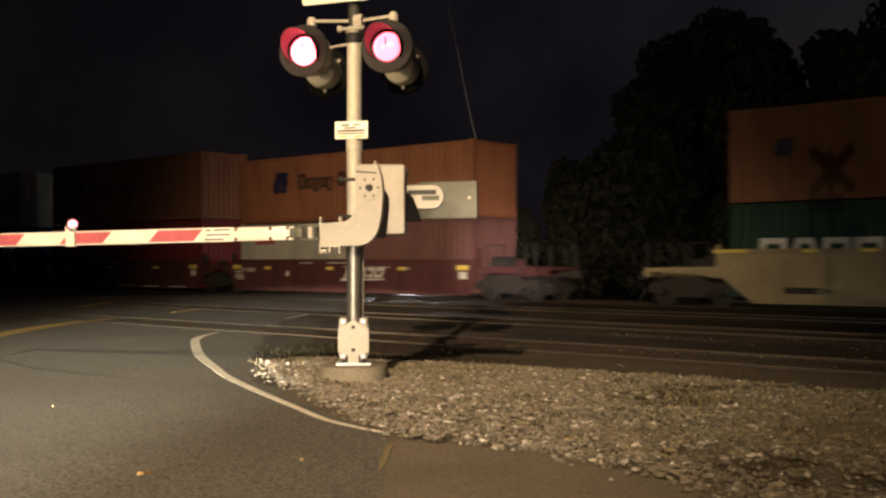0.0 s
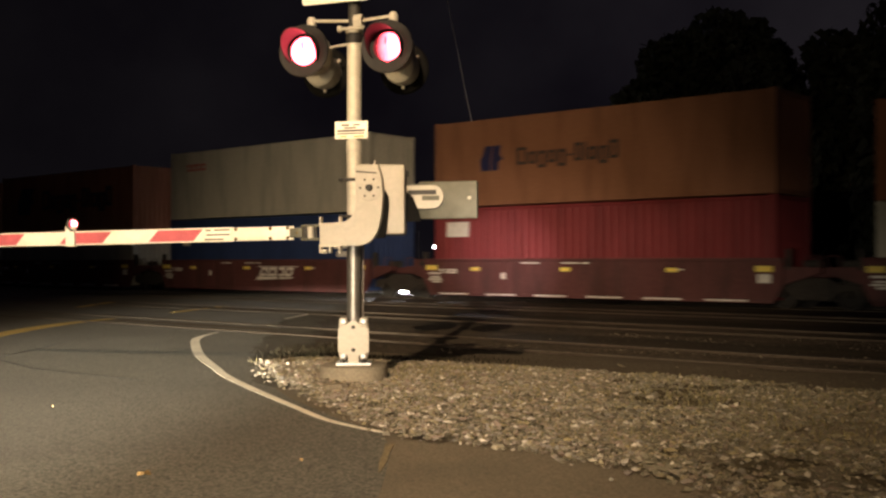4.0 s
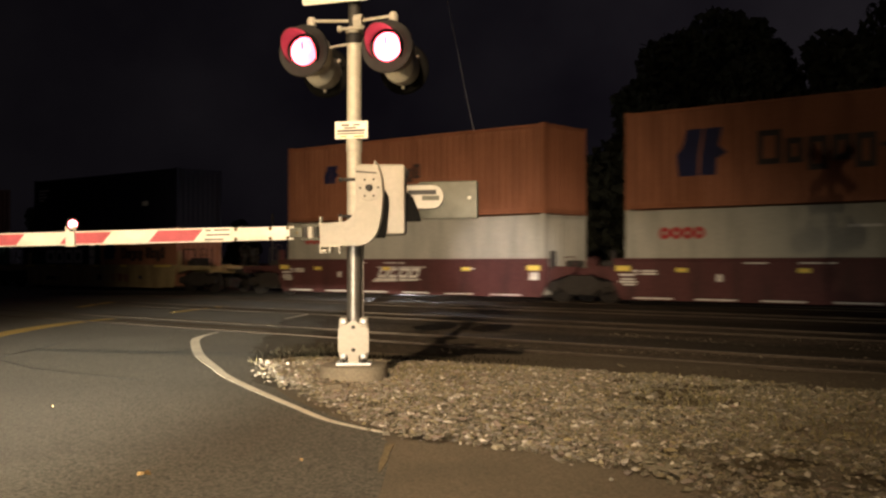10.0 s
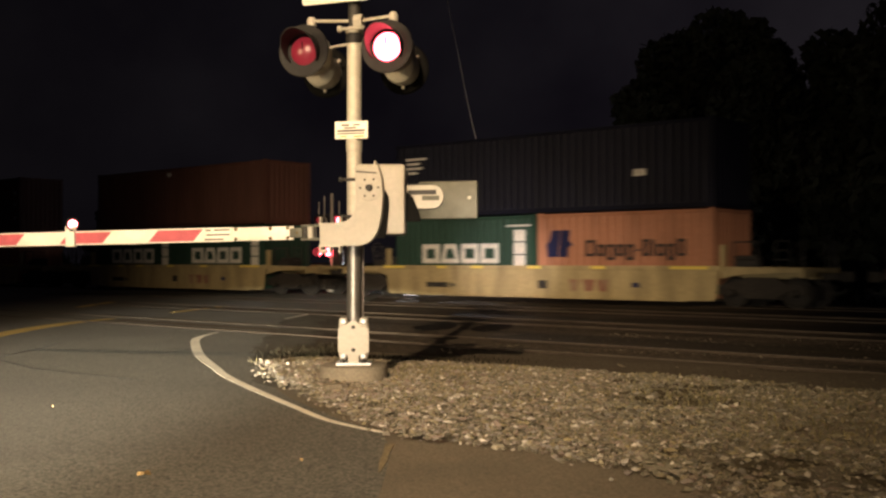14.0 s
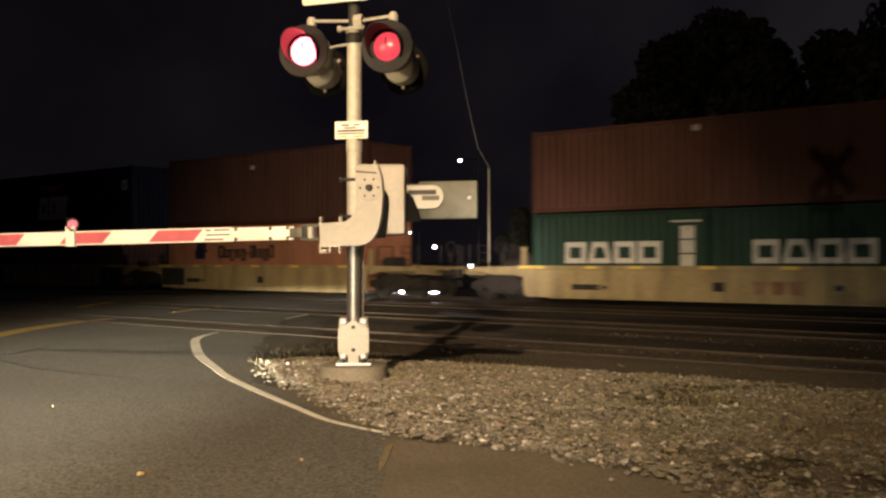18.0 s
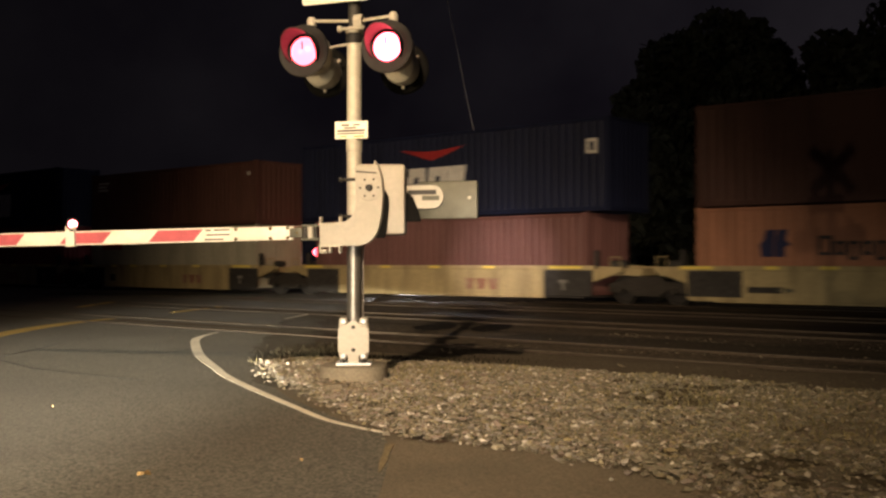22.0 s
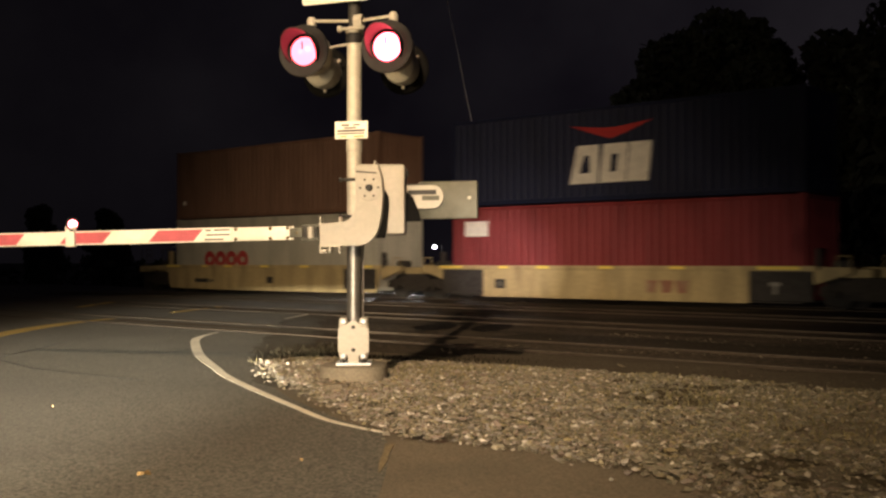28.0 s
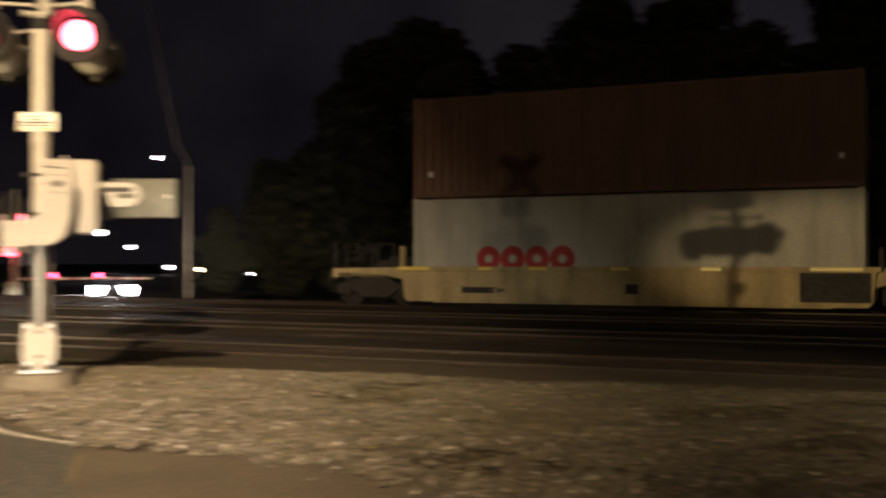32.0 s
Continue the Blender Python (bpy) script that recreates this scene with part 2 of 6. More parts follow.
# ---- mesh builder ----
class Shape:
    def __init__(self):
        self.v, self.f = [], []

    def add(self, verts, faces):
        n = len(self.v)
        self.v += [tuple(q) for q in verts]
        self.f += [tuple(n + i for i in q) for q in faces]
        return self

    def box(self, x0, x1, y0, y1, z0, z1, b=0.0):
        if b <= 0:
            p = [(x, y, z) for x in (x0, x1) for y in (y0, y1) for z in (z0, z1)]
            return self.add(p, [(0, 1, 3, 2), (4, 6, 7, 5), (0, 4, 5, 1), (2, 3, 7, 6), (0, 2, 6, 4), (1, 5, 7, 3)])
        bm = bmesh.new()
        bmesh.ops.create_cube(bm, size=1)
        for q in bm.verts:
            q.co = ((x0 + x1) / 2 + q.co.x * (x1 - x0), (y0 + y1) / 2 + q.co.y * (y1 - y0), (z0 + z1) / 2 + q.co.z * (z1 - z0))
        bmesh.ops.bevel(bm, geom=list(bm.edges), offset=b, segments=2, affect="EDGES", profile=0.5)
        return self.take(bm)

    def take(self, bm):
        bm.verts.index_update()
        self.add([q.co[:] for q in bm.verts], [[q.index for q in fc.verts] for fc in bm.faces])
        bm.free()
        return self

    def tube(self, a, b, r, seg=12, r2=None, cap=True):
        a, b = Vector(a), Vector(b)
        d = (b - a).normalized()
        e = d.orthogonal().normalized()
        g = d.cross(e)
        r2 = r if r2 is None else r2
        ring = [(math.cos(2 * math.pi * i / seg), math.sin(2 * math.pi * i / seg)) for i in range(seg)]
        p = [a + (e * c + g * s) * r for c, s in ring] + [b + (e * c + g * s) * r2 for c, s in ring]
        fc = [(i, (i + 1) % seg, seg + (i + 1) % seg, seg + i) for i in range(seg)]
        if cap:
            fc += [tuple(range(seg))[::-1], tuple(range(seg, 2 * seg))]
        return self.add(p, fc)

    def pipe(self, pts, r, seg=8):
        """One bent tube through pts."""
        q = [Vector(a) for a in pts]
        e = (q[1] - q[0]).normalized().orthogonal().normalized()
        p, fc = [], []
        for i, a in enumerate(q):
            d = ((a - q[i - 1]).normalized() if i else Vector()) + ((q[i + 1] - a).normalized() if i + 1 < len(q) else Vector())
            d.normalize()
            e = (e - d * e.dot(d)).normalized()
            g = d.cross(e)
            p += [a + (e * math.cos(2 * math.pi * k / seg) + g * math.sin(2 * math.pi * k / seg)) * r for k in range(seg)]
        for i in range(len(q) - 1):
            fc += [(i * seg + k, i * seg + (k + 1) % seg, (i + 1) * seg + (k + 1) % seg, (i + 1) * seg + k) for k in range(seg)]
        n = (len(q) - 1) * seg
        fc += [tuple(range(seg))[::-1], tuple(range(n, n + seg))]
        return self.add(p, fc)

    def prism(self, outline, lo, hi, axis="y"):
        """outline in the plane across axis, pulled from lo to hi."""
        def at(p, h):
            return {"y": (p[0], h, p[1]), "x": (h, p[0], p[1]), "z": (p[0], p[1], h)}[axis]
        n = len(outline)
        p = [at(q, lo) for q in outline] + [at(q, hi) for q in outline]
        return self.add(p, [(i, (i + 1) % n, n + (i + 1) % n, n + i) for i in range(n)] + [tuple(range(n))[::-1], tuple(range(n, 2 * n))])

    def turn(self, profile, seg=24, m=None):
        """profile of (radius, height) swept round z, then moved by m."""
        p, fc, k = [], [], len(profile)
        for i in range(seg):
            c, s = math.cos(2 * math.pi * i / seg), math.sin(2 * math.pi * i / seg)
            p += [Vector((r * c, r * s, h)) for r, h in profile]
        for i in range(seg):
            j = (i + 1) % seg
            fc += [(i * k + a, j * k + a, j * k + a + 1, i * k + a + 1) for a in range(k - 1)]
        if m is not None:
            p = [m @ q for q in p]
        return self.add(p, fc)

    def move(self, m):
        self.v = [tuple(m @ Vector(q)) for q in self.v]
        return self


def smooth_by_angle(me, degrees=35):
    me.shade_smooth()
    me.set_sharp_from_angle(angle=radians(degrees))


def part(name, shape, material, parent=None, label="", m=None, smooth=True):
    """Links a shape, or a mesh, as one object under a thing or a part."""
    me = shape
    if isinstance(shape, Shape):
        me = bpy.data.meshes.new(name)
        me.from_pydata(shape.v, [], shape.f)
        bm = bmesh.new()
        bm.from_mesh(me)
        bmesh.ops.recalc_face_normals(bm, faces=list(bm.faces))
        bm.to_mesh(me)
        bm.free()
        me.materials.append(material)
        if smooth:
            smooth_by_angle(me)
    ob = new(name, me)
    if parent is not None:
        ob.parent = parent
    if m is not None:
        ob.matrix_basis = m
    if label:
        tagged(ob, label)
    return ob


def thing(name, m, label, category, group=""):
    ob = new(name)
    ob.empty_display_size = 0.2
    ob.matrix_basis = m
    return tagged(ob, label, category, group)


def setting(name, shape, material, m=None, label="", category="", kind="structure", smooth=True):
    ob = part(name, shape, material, None, m=m, smooth=smooth)
    return tagged(ob, label, category, kind=kind)


def chip_material():
    """Crushed stone: every chip takes its own shade."""
    m = mat("crushed_stone_chips", (0.2, 0.17, 0.12), 0.9, vary=0.25, grain=60, stain=8, bump=0.3)
    nt = m.node_tree
    geo = nt.nodes.new("ShaderNodeNewGeometry")
    ramp = nt.nodes.new("ShaderNodeValToRGB")
    shades = ((0.0, (0.078, 0.068, 0.042)), (0.2, (0.118, 0.101, 0.062)), (0.4, (0.152, 0.132, 0.086)), (0.52, (0.172, 0.128, 0.094)), (0.66, (0.172, 0.158, 0.128)), (0.8, (0.195, 0.158, 0.075)), (0.93, (0.26, 0.23, 0.175)), (1.0, (0.50, 0.45, 0.36)))
    el = ramp.color_ramp.elements
    while len(el) < len(shades):
        el.new(0.5)
    for e, (pos, c) in zip(el, shades):
        e.position, e.color = pos, (*c, 1)
    nt.links.new(geo.outputs["Random Per Island"], ramp.inputs["Fac"])
    mul = nt.nodes.new("ShaderNodeMix")
    mul.data_type, mul.blend_type = "RGBA", "MULTIPLY"
    mul.inputs["Factor"].default_value = 0.6
    nt.links.new(ramp.outputs["Color"], mul.inputs["A"])
    b = nt.nodes["Principled BSDF"]
    grain = b.inputs["Base Color"].links[0].from_socket
    bright = nt.nodes.new("ShaderNodeMix")
    bright.data_type, bright.blend_type = "RGBA", "DIVIDE"
    bright.inputs["Factor"].default_value = 1.0
    nt.links.new(grain, bright.inputs["A"])
    bright.inputs["B"].default_value = (0.2, 0.17, 0.12, 1)
    nt.links.new(bright.outputs["Result"], mul.inputs["B"])
    # chips turn lighter and slightly bluer towards -x
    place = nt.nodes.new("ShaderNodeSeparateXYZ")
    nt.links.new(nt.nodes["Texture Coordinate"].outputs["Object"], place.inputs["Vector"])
    fitted = nt.nodes.new("ShaderNodeMapRange")
    fitted.inputs["From Min"].default_value, fitted.inputs["From Max"].default_value = -0.6, 2.2
    fitted.inputs["To Min"].default_value, fitted.inputs["To Max"].default_value = 1.0, 0.0
    nt.links.new(place.outputs["X"], fitted.inputs["Value"])
    paler = nt.nodes.new("ShaderNodeMix")
    paler.data_type, paler.blend_type = "RGBA", "MULTIPLY"
    paler.inputs["B"].default_value = (1.55, 1.55, 1.72, 1)
    nt.links.new(fitted.outputs["Result"], paler.inputs["Factor"])
    nt.links.new(mul.outputs["Result"], paler.inputs["A"])
    nt.links.new(paler.outputs["Result"], b.inputs["Base Color"])
    return m


CHIP = chip_material()
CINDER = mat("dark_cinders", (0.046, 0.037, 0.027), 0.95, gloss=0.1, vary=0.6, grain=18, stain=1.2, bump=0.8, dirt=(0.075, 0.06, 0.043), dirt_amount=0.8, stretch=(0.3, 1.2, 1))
VERGE = mat("dirty_verge", (0.10, 0.088, 0.066), 0.92, gloss=0.2, vary=0.45, grain=30, stain=1.6, bump=0.5, dirt=(0.055, 0.046, 0.034), dirt_amount=0.8)
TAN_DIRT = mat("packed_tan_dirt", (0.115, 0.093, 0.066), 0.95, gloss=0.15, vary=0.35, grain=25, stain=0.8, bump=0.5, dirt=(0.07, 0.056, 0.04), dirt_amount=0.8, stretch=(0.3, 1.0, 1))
DULL_CHIP = mat("dull_ballast_stone", (0.12, 0.098, 0.07), 0.95, gloss=0.15, vary=0.3, grain=40, stain=4, random_tint=0.5)
WEED = mat("brown_weeds", (0.026, 0.021, 0.012), 0.95, gloss=0.1, vary=0.4, grain=20, stain=4, bump=0, random_tint=0.5)
GRASS = mat("dry_grass", (0.165, 0.138, 0.058), 0.9, vary=0.3, grain=20, stain=4, bump=0, random_tint=0.4)
BED = mat("trodden_stone_dust", (0.105, 0.085, 0.052), 0.95, gloss=0.15, vary=0.5, grain=55, stain=2.5, bump=0.6, dirt=(0.06, 0.048, 0.03), dirt_amount=0.8)
TAR = mat("tar_seam", (0.028, 0.026, 0.024), 0.6, vary=0.3, grain=40, stain=5)

# ---- ground, road and tracks ----
TRACK = pose(0, 0, 0, 0, 0, -40.4)          # x along the rails, y across them, away from the viewer
LINES = (13.05, 18.25, 23.45, 28.7)         # track centres
GAUGE = 1.5


def fall(p):
    """The land drops away behind the tracks."""
    q = min(1.0, max(0.0, (p - 31.6) / 9.0))
    return -1.05 * q * q * (3 - 2 * q)


def ground():
    ss = [-3000, -900, -300, -120, -60, -30, -10, 10, 30, 60, 120, 300, 900, 3000]
    pp = [-3000, -600, -150, -40, 0, 15, 31, 33, 35, 37, 39, 41, 43, 45, 47, 49, 51, 53, 55, 70, 100, 200, 500, 1200, 3500]
    s = Shape()
    s.add([(a, b, -0.22 + fall(b)) for b in pp for a in ss],
          [(j * len(ss) + i, j * len(ss) + i + 1, (j + 1) * len(ss) + i + 1, (j + 1) * len(ss) + i) for j in range(len(pp) - 1) for i in range(len(ss) - 1)])
    setting("ground", s, SOIL, TRACK, "dark bare earth around the railway at night", "ground")


def flat(name, pts, z, material, label, category, parent=None, thick=0.03, m=None):
    s = Shape().prism(pts, z - thick, z, "z")
    if parent is not None:
        return part(name, s, material, parent, label, m, smooth=False)
    return setting(name, s, material, m, label, category, smooth=False)


ROAD_EDGE = [(-0.35, 5.2), (-0.34, 7.1), (-0.46, 7.85), (-0.83, 8.5), (-1.45, 9.9), (-1.75, 10.8), (-2.15, 13.2), (-2.5, 15.6), (-3.35, 24.7)]


def road():
    near = [(-60, -25), (-0.35, -25)] + ROAD_EDGE + [(-2.6, 27.5), (-2.3, 41.5), (-22, 60.6), (-36, 52)]
    flat("road", near, -0.012, ASPHALT, "dark worn asphalt road running over the level crossing", "road", thick=0.2)
    s = Shape()
    for k in range(12):
        y0, y1 = 41.5 + k * 4, 45.5 + k * 4
        z = [-0.012 + (fall(y * 0.73) if y > 42 else 0) for y in (y0, y1)]
        s.add([(-2.3 + (y0 - 41.5) * .30, y0, z[0] + .06), (-2.3 + (y1 - 41.5) * .30, y1, z[1] + .06), (-16 + (y1 - 41.5) * .30, y1, z[1] + .06), (-16 + (y0 - 41.5) * .30, y0, z[0] + .06)], [(0, 1, 2, 3)])
    setting("road_far", s, ASPHALT, None, "asphalt road falling away behind the crossing", "road")
    flat("shoulder", [(-4.0, -25), (14, -25), (14, 1.5), (4.2, 11.6), (0.4, 13.9), (-2.7, 16.2), (-3.0, 8.0)], -0.0145, PATH, "packed brown earth shoulder under the gravel", "ground", thick=0.15)
    path = [(-0.35, -25), (8, -25), (8, -1.0), (1.55, 5.6), (1.22, 6.2), (0.66, 6.95), (0.15, 7.3), (-0.34, 7.55), (-0.34, 7.1), (-0.345, 5.2)]
    flat("pavement", path, -0.008, PATH, "brown worn pavement strip beside the gravel", "pavement", thick=0.1)


def ribbon(name, pts, width, z, material, label):
    """A painted band along pts."""
    s = Shape()
    L, R = [], []
    for i, q in enumerate(pts):
        a, b = Vector(pts[max(0, i - 1)]), Vector(pts[min(len(pts) - 1, i + 1)])
        d = (b - a).normalized()
        w = width[i] if isinstance(width, (list, tuple)) else width
        n = Vector((-d.y, d.x)) * w / 2
        L.append((q[0] + n.x, q[1] + n.y))
        R.append((q[0] - n.x, q[1] - n.y))
    s.prism(L + R[::-1], z - 0.003, z, "z")
    return setting(name, s, material, None, label, "road marking", smooth=False)


def markings():
    edge = [(-0.45, 7.86), (-0.91, 8.44), (-1.33, 9.31), (-1.87, 10.48), (-2.41, 11.74), (-2.72, 12.63), (-3.05, 13.58), (-3.38, 14.6), (-3.78, 16.11), (-4.03, 17.17), (-4.11, 17.76), (-4.13, 18.39), (-4.07, 19.3)]
    fine = []
    for i in range(len(edge) - 1):
        p0, p1, p2, p3 = (Vector(edge[max(0, min(len(edge) - 1, j))]) for j in (i - 1, i, i + 1, i + 2))
        for k in range(4):
            t = k / 4
            fine.append(tuple(0.5 * ((2 * p1) + (p2 - p0) * t + (2 * p0 - 5 * p1 + 4 * p2 - p3) * t * t + (3 * p1 - p0 - 3 * p2 + p3) * t ** 3)))
    n = len(fine)
    widths = [0.05 + 0.095 * min(1, i / (n * 0.6)) - (0.1 * max(0, (i - n * 0.82) / (n * 0.18))) for i in range(n)]
    ribbon("trim_white_edge_line", fine, widths, -0.0102, WHITE_LINE, "worn white curved edge line on the asphalt")
    ribbon("trim_yellow_line", [(-7.35, 15.6), (-7.64, 17.2), (-7.78, 18.54), (-7.87, 20.0), (-7.85, 21.4), (-7.7, 22.7), (-7.44, 23.7)], [0.40, 0.40, 0.40, 0.42, 0.40, 0.30, 0.22], -0.0102, YELLOW_LINE, "worn yellow centre line on the asphalt")
    ribbon("trim_yellow_line", [(-6.84, 26.7), (-6.62, 28.5), (-6.32, 30.7)], 0.22, -0.0102, YELLOW_LINE, "worn yellow centre line between the tracks")
    ribbon("trim_yellow_line", [(-10.33, 29.9), (-10.5, 32.2), (-10.59, 33.8)], 0.26, -0.0102, YELLOW_LINE, "worn yellow centre line behind the tracks")
    ribbon("trim_tar_seam", [(-3.2, 11.3), (-4.9, 12.6), (-5.9, 13.9), (-6.0, 16.6)], 0.035, -0.0104, TAR, "thin dark tar seam in the asphalt")
    ribbon("trim_white_mark", [(-3.55, 23.7), (-3.3, 25.7)], 0.10, -0.0102, WHITE_LINE, "short white edge mark beside the rails")
    ribbon("trim_yellow_patch", [(-0.385, 6.35), (-0.378, 6.7), (-0.375, 7.0), (-0.365, 7.35)], [0.012, 0.05, 0.04, 0.075], -0.0062, FADED_YELLOW, "faded yellow paint patch at the pavement edge")


def tracks():
    bed = Shape()
    ss = [-260, -120, -70, -45] + [-34 + 0.45 * i for i in range(112)] + [20, 40, 160]
    pp = [8.3 + 0.4 * i for i in range(59)]
    def lift(a, b):
        near = min(abs(b - c - q * GAUGE / 2) for c in LINES for q in (-1, 1))
        h = 0.045 * noise.noise(Vector((a * 0.5, b * 0.9, 1))) + 0.03 * noise.noise(Vector((a * 1.7, b * 2.2, 5)))
        w = TRACK @ Vector((a, b, 0))
        verge = min(1.0, max(0.0, (w.x + 2.5 + (w.y - 15.6) * 0.093 - 0.5) / 1.2))
        return min(-0.0165, -0.0165 - 0.0095 * verge + h * verge * min(1, near / 0.5))
    bed.add([(a, b, lift(a, b)) for b in pp for a in ss], [(j * len(ss) + i, j * len(ss) + i + 1, (j + 1) * len(ss) + i + 1, (j + 1) * len(ss) + i) for j in range(len(pp) - 1) for i in range(len(ss) - 1)])
    setting("ballast_bed", bed, BALLAST, TRACK, "dirty brown ballast bed filled up to the rails", "ballast")
    profile = [(-0.075, -0.17), (0.075, -0.17), (0.075, -0.155), (0.012, -0.13), (0.012, -0.045), (0.036, -0.035), (0.036, -0.003), (0.03, 0.0), (-0.03, 0.0), (-0.036, -0.003), (-0.036, -0.035), (-0.012, -0.045), (-0.012, -0.13), (-0.075, -0.155)]
    for k, c in enumerate(LINES):
        t = thing("railway_track", TRACK @ pose(0, c, 0), "rusty steel rails with worn heads set in ballast", "railway track", "tracks at the crossing")
        t["kind"] = "structure"
        for side in (-1, 1):
            r = Shape().prism([(side * GAUGE / 2 + a, b) for a, b in profile], -260, 160, "x")
            rail = part("rail", r, RAIL, t)
            part("rail_head", Shape().box(-260, 160, side * GAUGE / 2 - 0.027, side * GAUGE / 2 + 0.027, 0.0, 0.002), RAIL_TOP, rail, "bright worn rail head", smooth=False)


def crossing_surface():
    """Dark flangeways beside the rails and worn dusty bands where the road runs over the tracks."""
    for k, c in enumerate(LINES):
        end = (-3.0 - 0.648 * c) / 0.7615
        for side in (-1, 1):
            for lo, hi in ((0.045, 0.12), (-0.12, -0.045)):
                y = sorted((c + side * (GAUGE / 2 - lo), c + side * (GAUGE / 2 - hi)))
                setting("flangeway", Shape().box(end - 6.5, end, y[0], y[1], -0.02, -0.0085), TAR, TRACK, "dark rubber flangeway strip beside the rail", "flangeway", smooth=False)
        if k < 3:
            n, low, high = 120, [], []
            for i in range(n + 1):
                a = end - 5.6 + 5.6 * i / n
                low.append((a, c - 0.22 + 0.16 * noise.noise(Vector((a * 0.9, c, 2)))))
                high.append((a, c + 0.26 + 0.16 * noise.noise(Vector((a * 0.9, c, 9)))))
            s = Shape().add([(a, b, -0.0095) for a, b in low + high], [(i, i + 1, n + 2 + i, n + 1 + i) for i in range(n)])
            setting("dust_band", s, TAN_DIRT, TRACK, "band of tan dust between the rails on the road", "ground", smooth=False)


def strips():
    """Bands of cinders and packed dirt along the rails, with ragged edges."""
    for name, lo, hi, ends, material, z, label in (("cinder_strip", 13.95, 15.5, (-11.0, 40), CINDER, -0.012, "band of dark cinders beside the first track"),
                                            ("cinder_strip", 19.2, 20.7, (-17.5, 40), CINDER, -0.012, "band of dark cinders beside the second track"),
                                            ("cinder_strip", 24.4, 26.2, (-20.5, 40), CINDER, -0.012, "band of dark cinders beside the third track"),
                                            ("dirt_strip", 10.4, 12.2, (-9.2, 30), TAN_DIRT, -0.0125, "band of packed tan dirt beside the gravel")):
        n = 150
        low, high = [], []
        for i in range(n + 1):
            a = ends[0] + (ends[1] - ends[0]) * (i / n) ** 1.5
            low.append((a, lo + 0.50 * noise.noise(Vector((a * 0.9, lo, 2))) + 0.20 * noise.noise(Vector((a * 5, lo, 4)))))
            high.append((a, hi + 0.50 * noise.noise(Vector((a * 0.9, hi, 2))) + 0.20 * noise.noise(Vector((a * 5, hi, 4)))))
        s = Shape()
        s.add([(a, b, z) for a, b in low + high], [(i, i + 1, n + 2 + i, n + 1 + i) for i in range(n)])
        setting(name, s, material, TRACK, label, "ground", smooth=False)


def verge():
    """A ragged dirty edge where the asphalt ends."""
    line = [(-1.45, 10.6), (-1.75, 11.8), (-2.1, 13.6), (-2.45, 15.6), (-2.75, 18.6), (-3.0, 21.2), (-3.3, 24.4), (-3.1, 27.0)]
    L, R = [], []
    for k in range(len(line) - 1):
        for j in range(12):
            x, y = (Vector(line[k]).lerp(Vector(line[k + 1]), j / 12))
            L.append((x - 0.32 + 0.22 * noise.noise(Vector((y * 1.1, 1, 3))) + 0.16 * noise.noise(Vector((y * 4.5, 2, 3))), y))
            R.append((x + 0.55 + 0.30 * noise.noise(Vector((y * 1.1, 7, 3))) + 0.18 * noise.noise(Vector((y * 4.5, 8, 3))), y))
    n = len(L)
    s = Shape().add([(x, y, -0.0108) for x, y in L + R], [(i, i + 1, n + i + 1, n + i) for i in range(n - 1)])
    setting("verge_strip", s, VERGE, None, "ragged dirt along the worn asphalt edge", "ground", smooth=False)


def inside(x, y, poly):
    hit = False
    for (x0, y0), (x1, y1) in zip(poly, poly[1:] + poly[:1]):
        if (y0 > y) != (y1 > y) and x < (x1 - x0) * (y - y0) / (y1 - y0) + x0:
            hit = not hit
    return hit


MAST = Vector((-0.86, 10.2, 0.27))
GRAVEL = [(-0.48, 7.9), (-0.85, 8.6), (-1.4, 9.8), (-1.68, 10.6), (-1.95, 12.0), (-2.25, 13.4), (-1.9, 14.0), (-1.0, 13.3), (-0.1, 12.95), (0.7, 12.6), (1.6, 12.0), (3.2, 11.1), (4.6, 10.2), (7.6, 7.9), (10.5, 4.4), (7.0, 0.5), (1.62, 5.5), (1.26, 6.15), (0.7, 6.9), (0.17, 7.25), (-0.3, 7.5)]


def gravel_height(x, y):
    r2 = (x - MAST.x) ** 2 + (y - MAST.y) ** 2
    return 0.005 + 0.13 * math.exp(-r2 / 5.0) + 0.035 * noise.noise(Vector((x * 0.7, y * 0.7, 3))) + 0.02 * noise.noise(Vector((x * 2.1, y * 2.1, 7)))


def bare_patch(x, y):
    """How far loose stone has been worn off the dirt below, away from the signal."""
    return noise.noise(Vector((x * 0.75, y * 1.1, 14))) * min(1.0, max(0.0, (x - 0.6) / 2.2))


def gravel():
    step = 0.16
    s, ids = Shape(), {}

    def vert(i, j):
        if (i, j) not in ids:
            x, y = i * step, j * step
            ids[i, j] = len(s.v)
            rim = all(inside(x + a, y + b, GRAVEL) for a in (-0.2, 0.2) for b in (-0.2, 0.2))
            s.v.append((x, y, gravel_height(x, y) - 0.02 if rim else -0.04))
        return ids[i, j]
    for i in range(-16, 66):
        for j in range(3, 90):
            if inside((i + .5) * step, (j + .5) * step, GRAVEL):
                s.f.append((vert(i, j), vert(i + 1, j), vert(i + 1, j + 1), vert(i, j + 1)))
    setting("gravel_bed", s, BED, None, "compacted stone dust under the loose gravel", "gravel")
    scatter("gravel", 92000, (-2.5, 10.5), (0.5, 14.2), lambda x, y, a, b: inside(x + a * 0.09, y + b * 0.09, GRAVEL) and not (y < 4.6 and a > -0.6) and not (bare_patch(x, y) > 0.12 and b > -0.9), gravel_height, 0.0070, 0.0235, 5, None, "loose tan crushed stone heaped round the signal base")


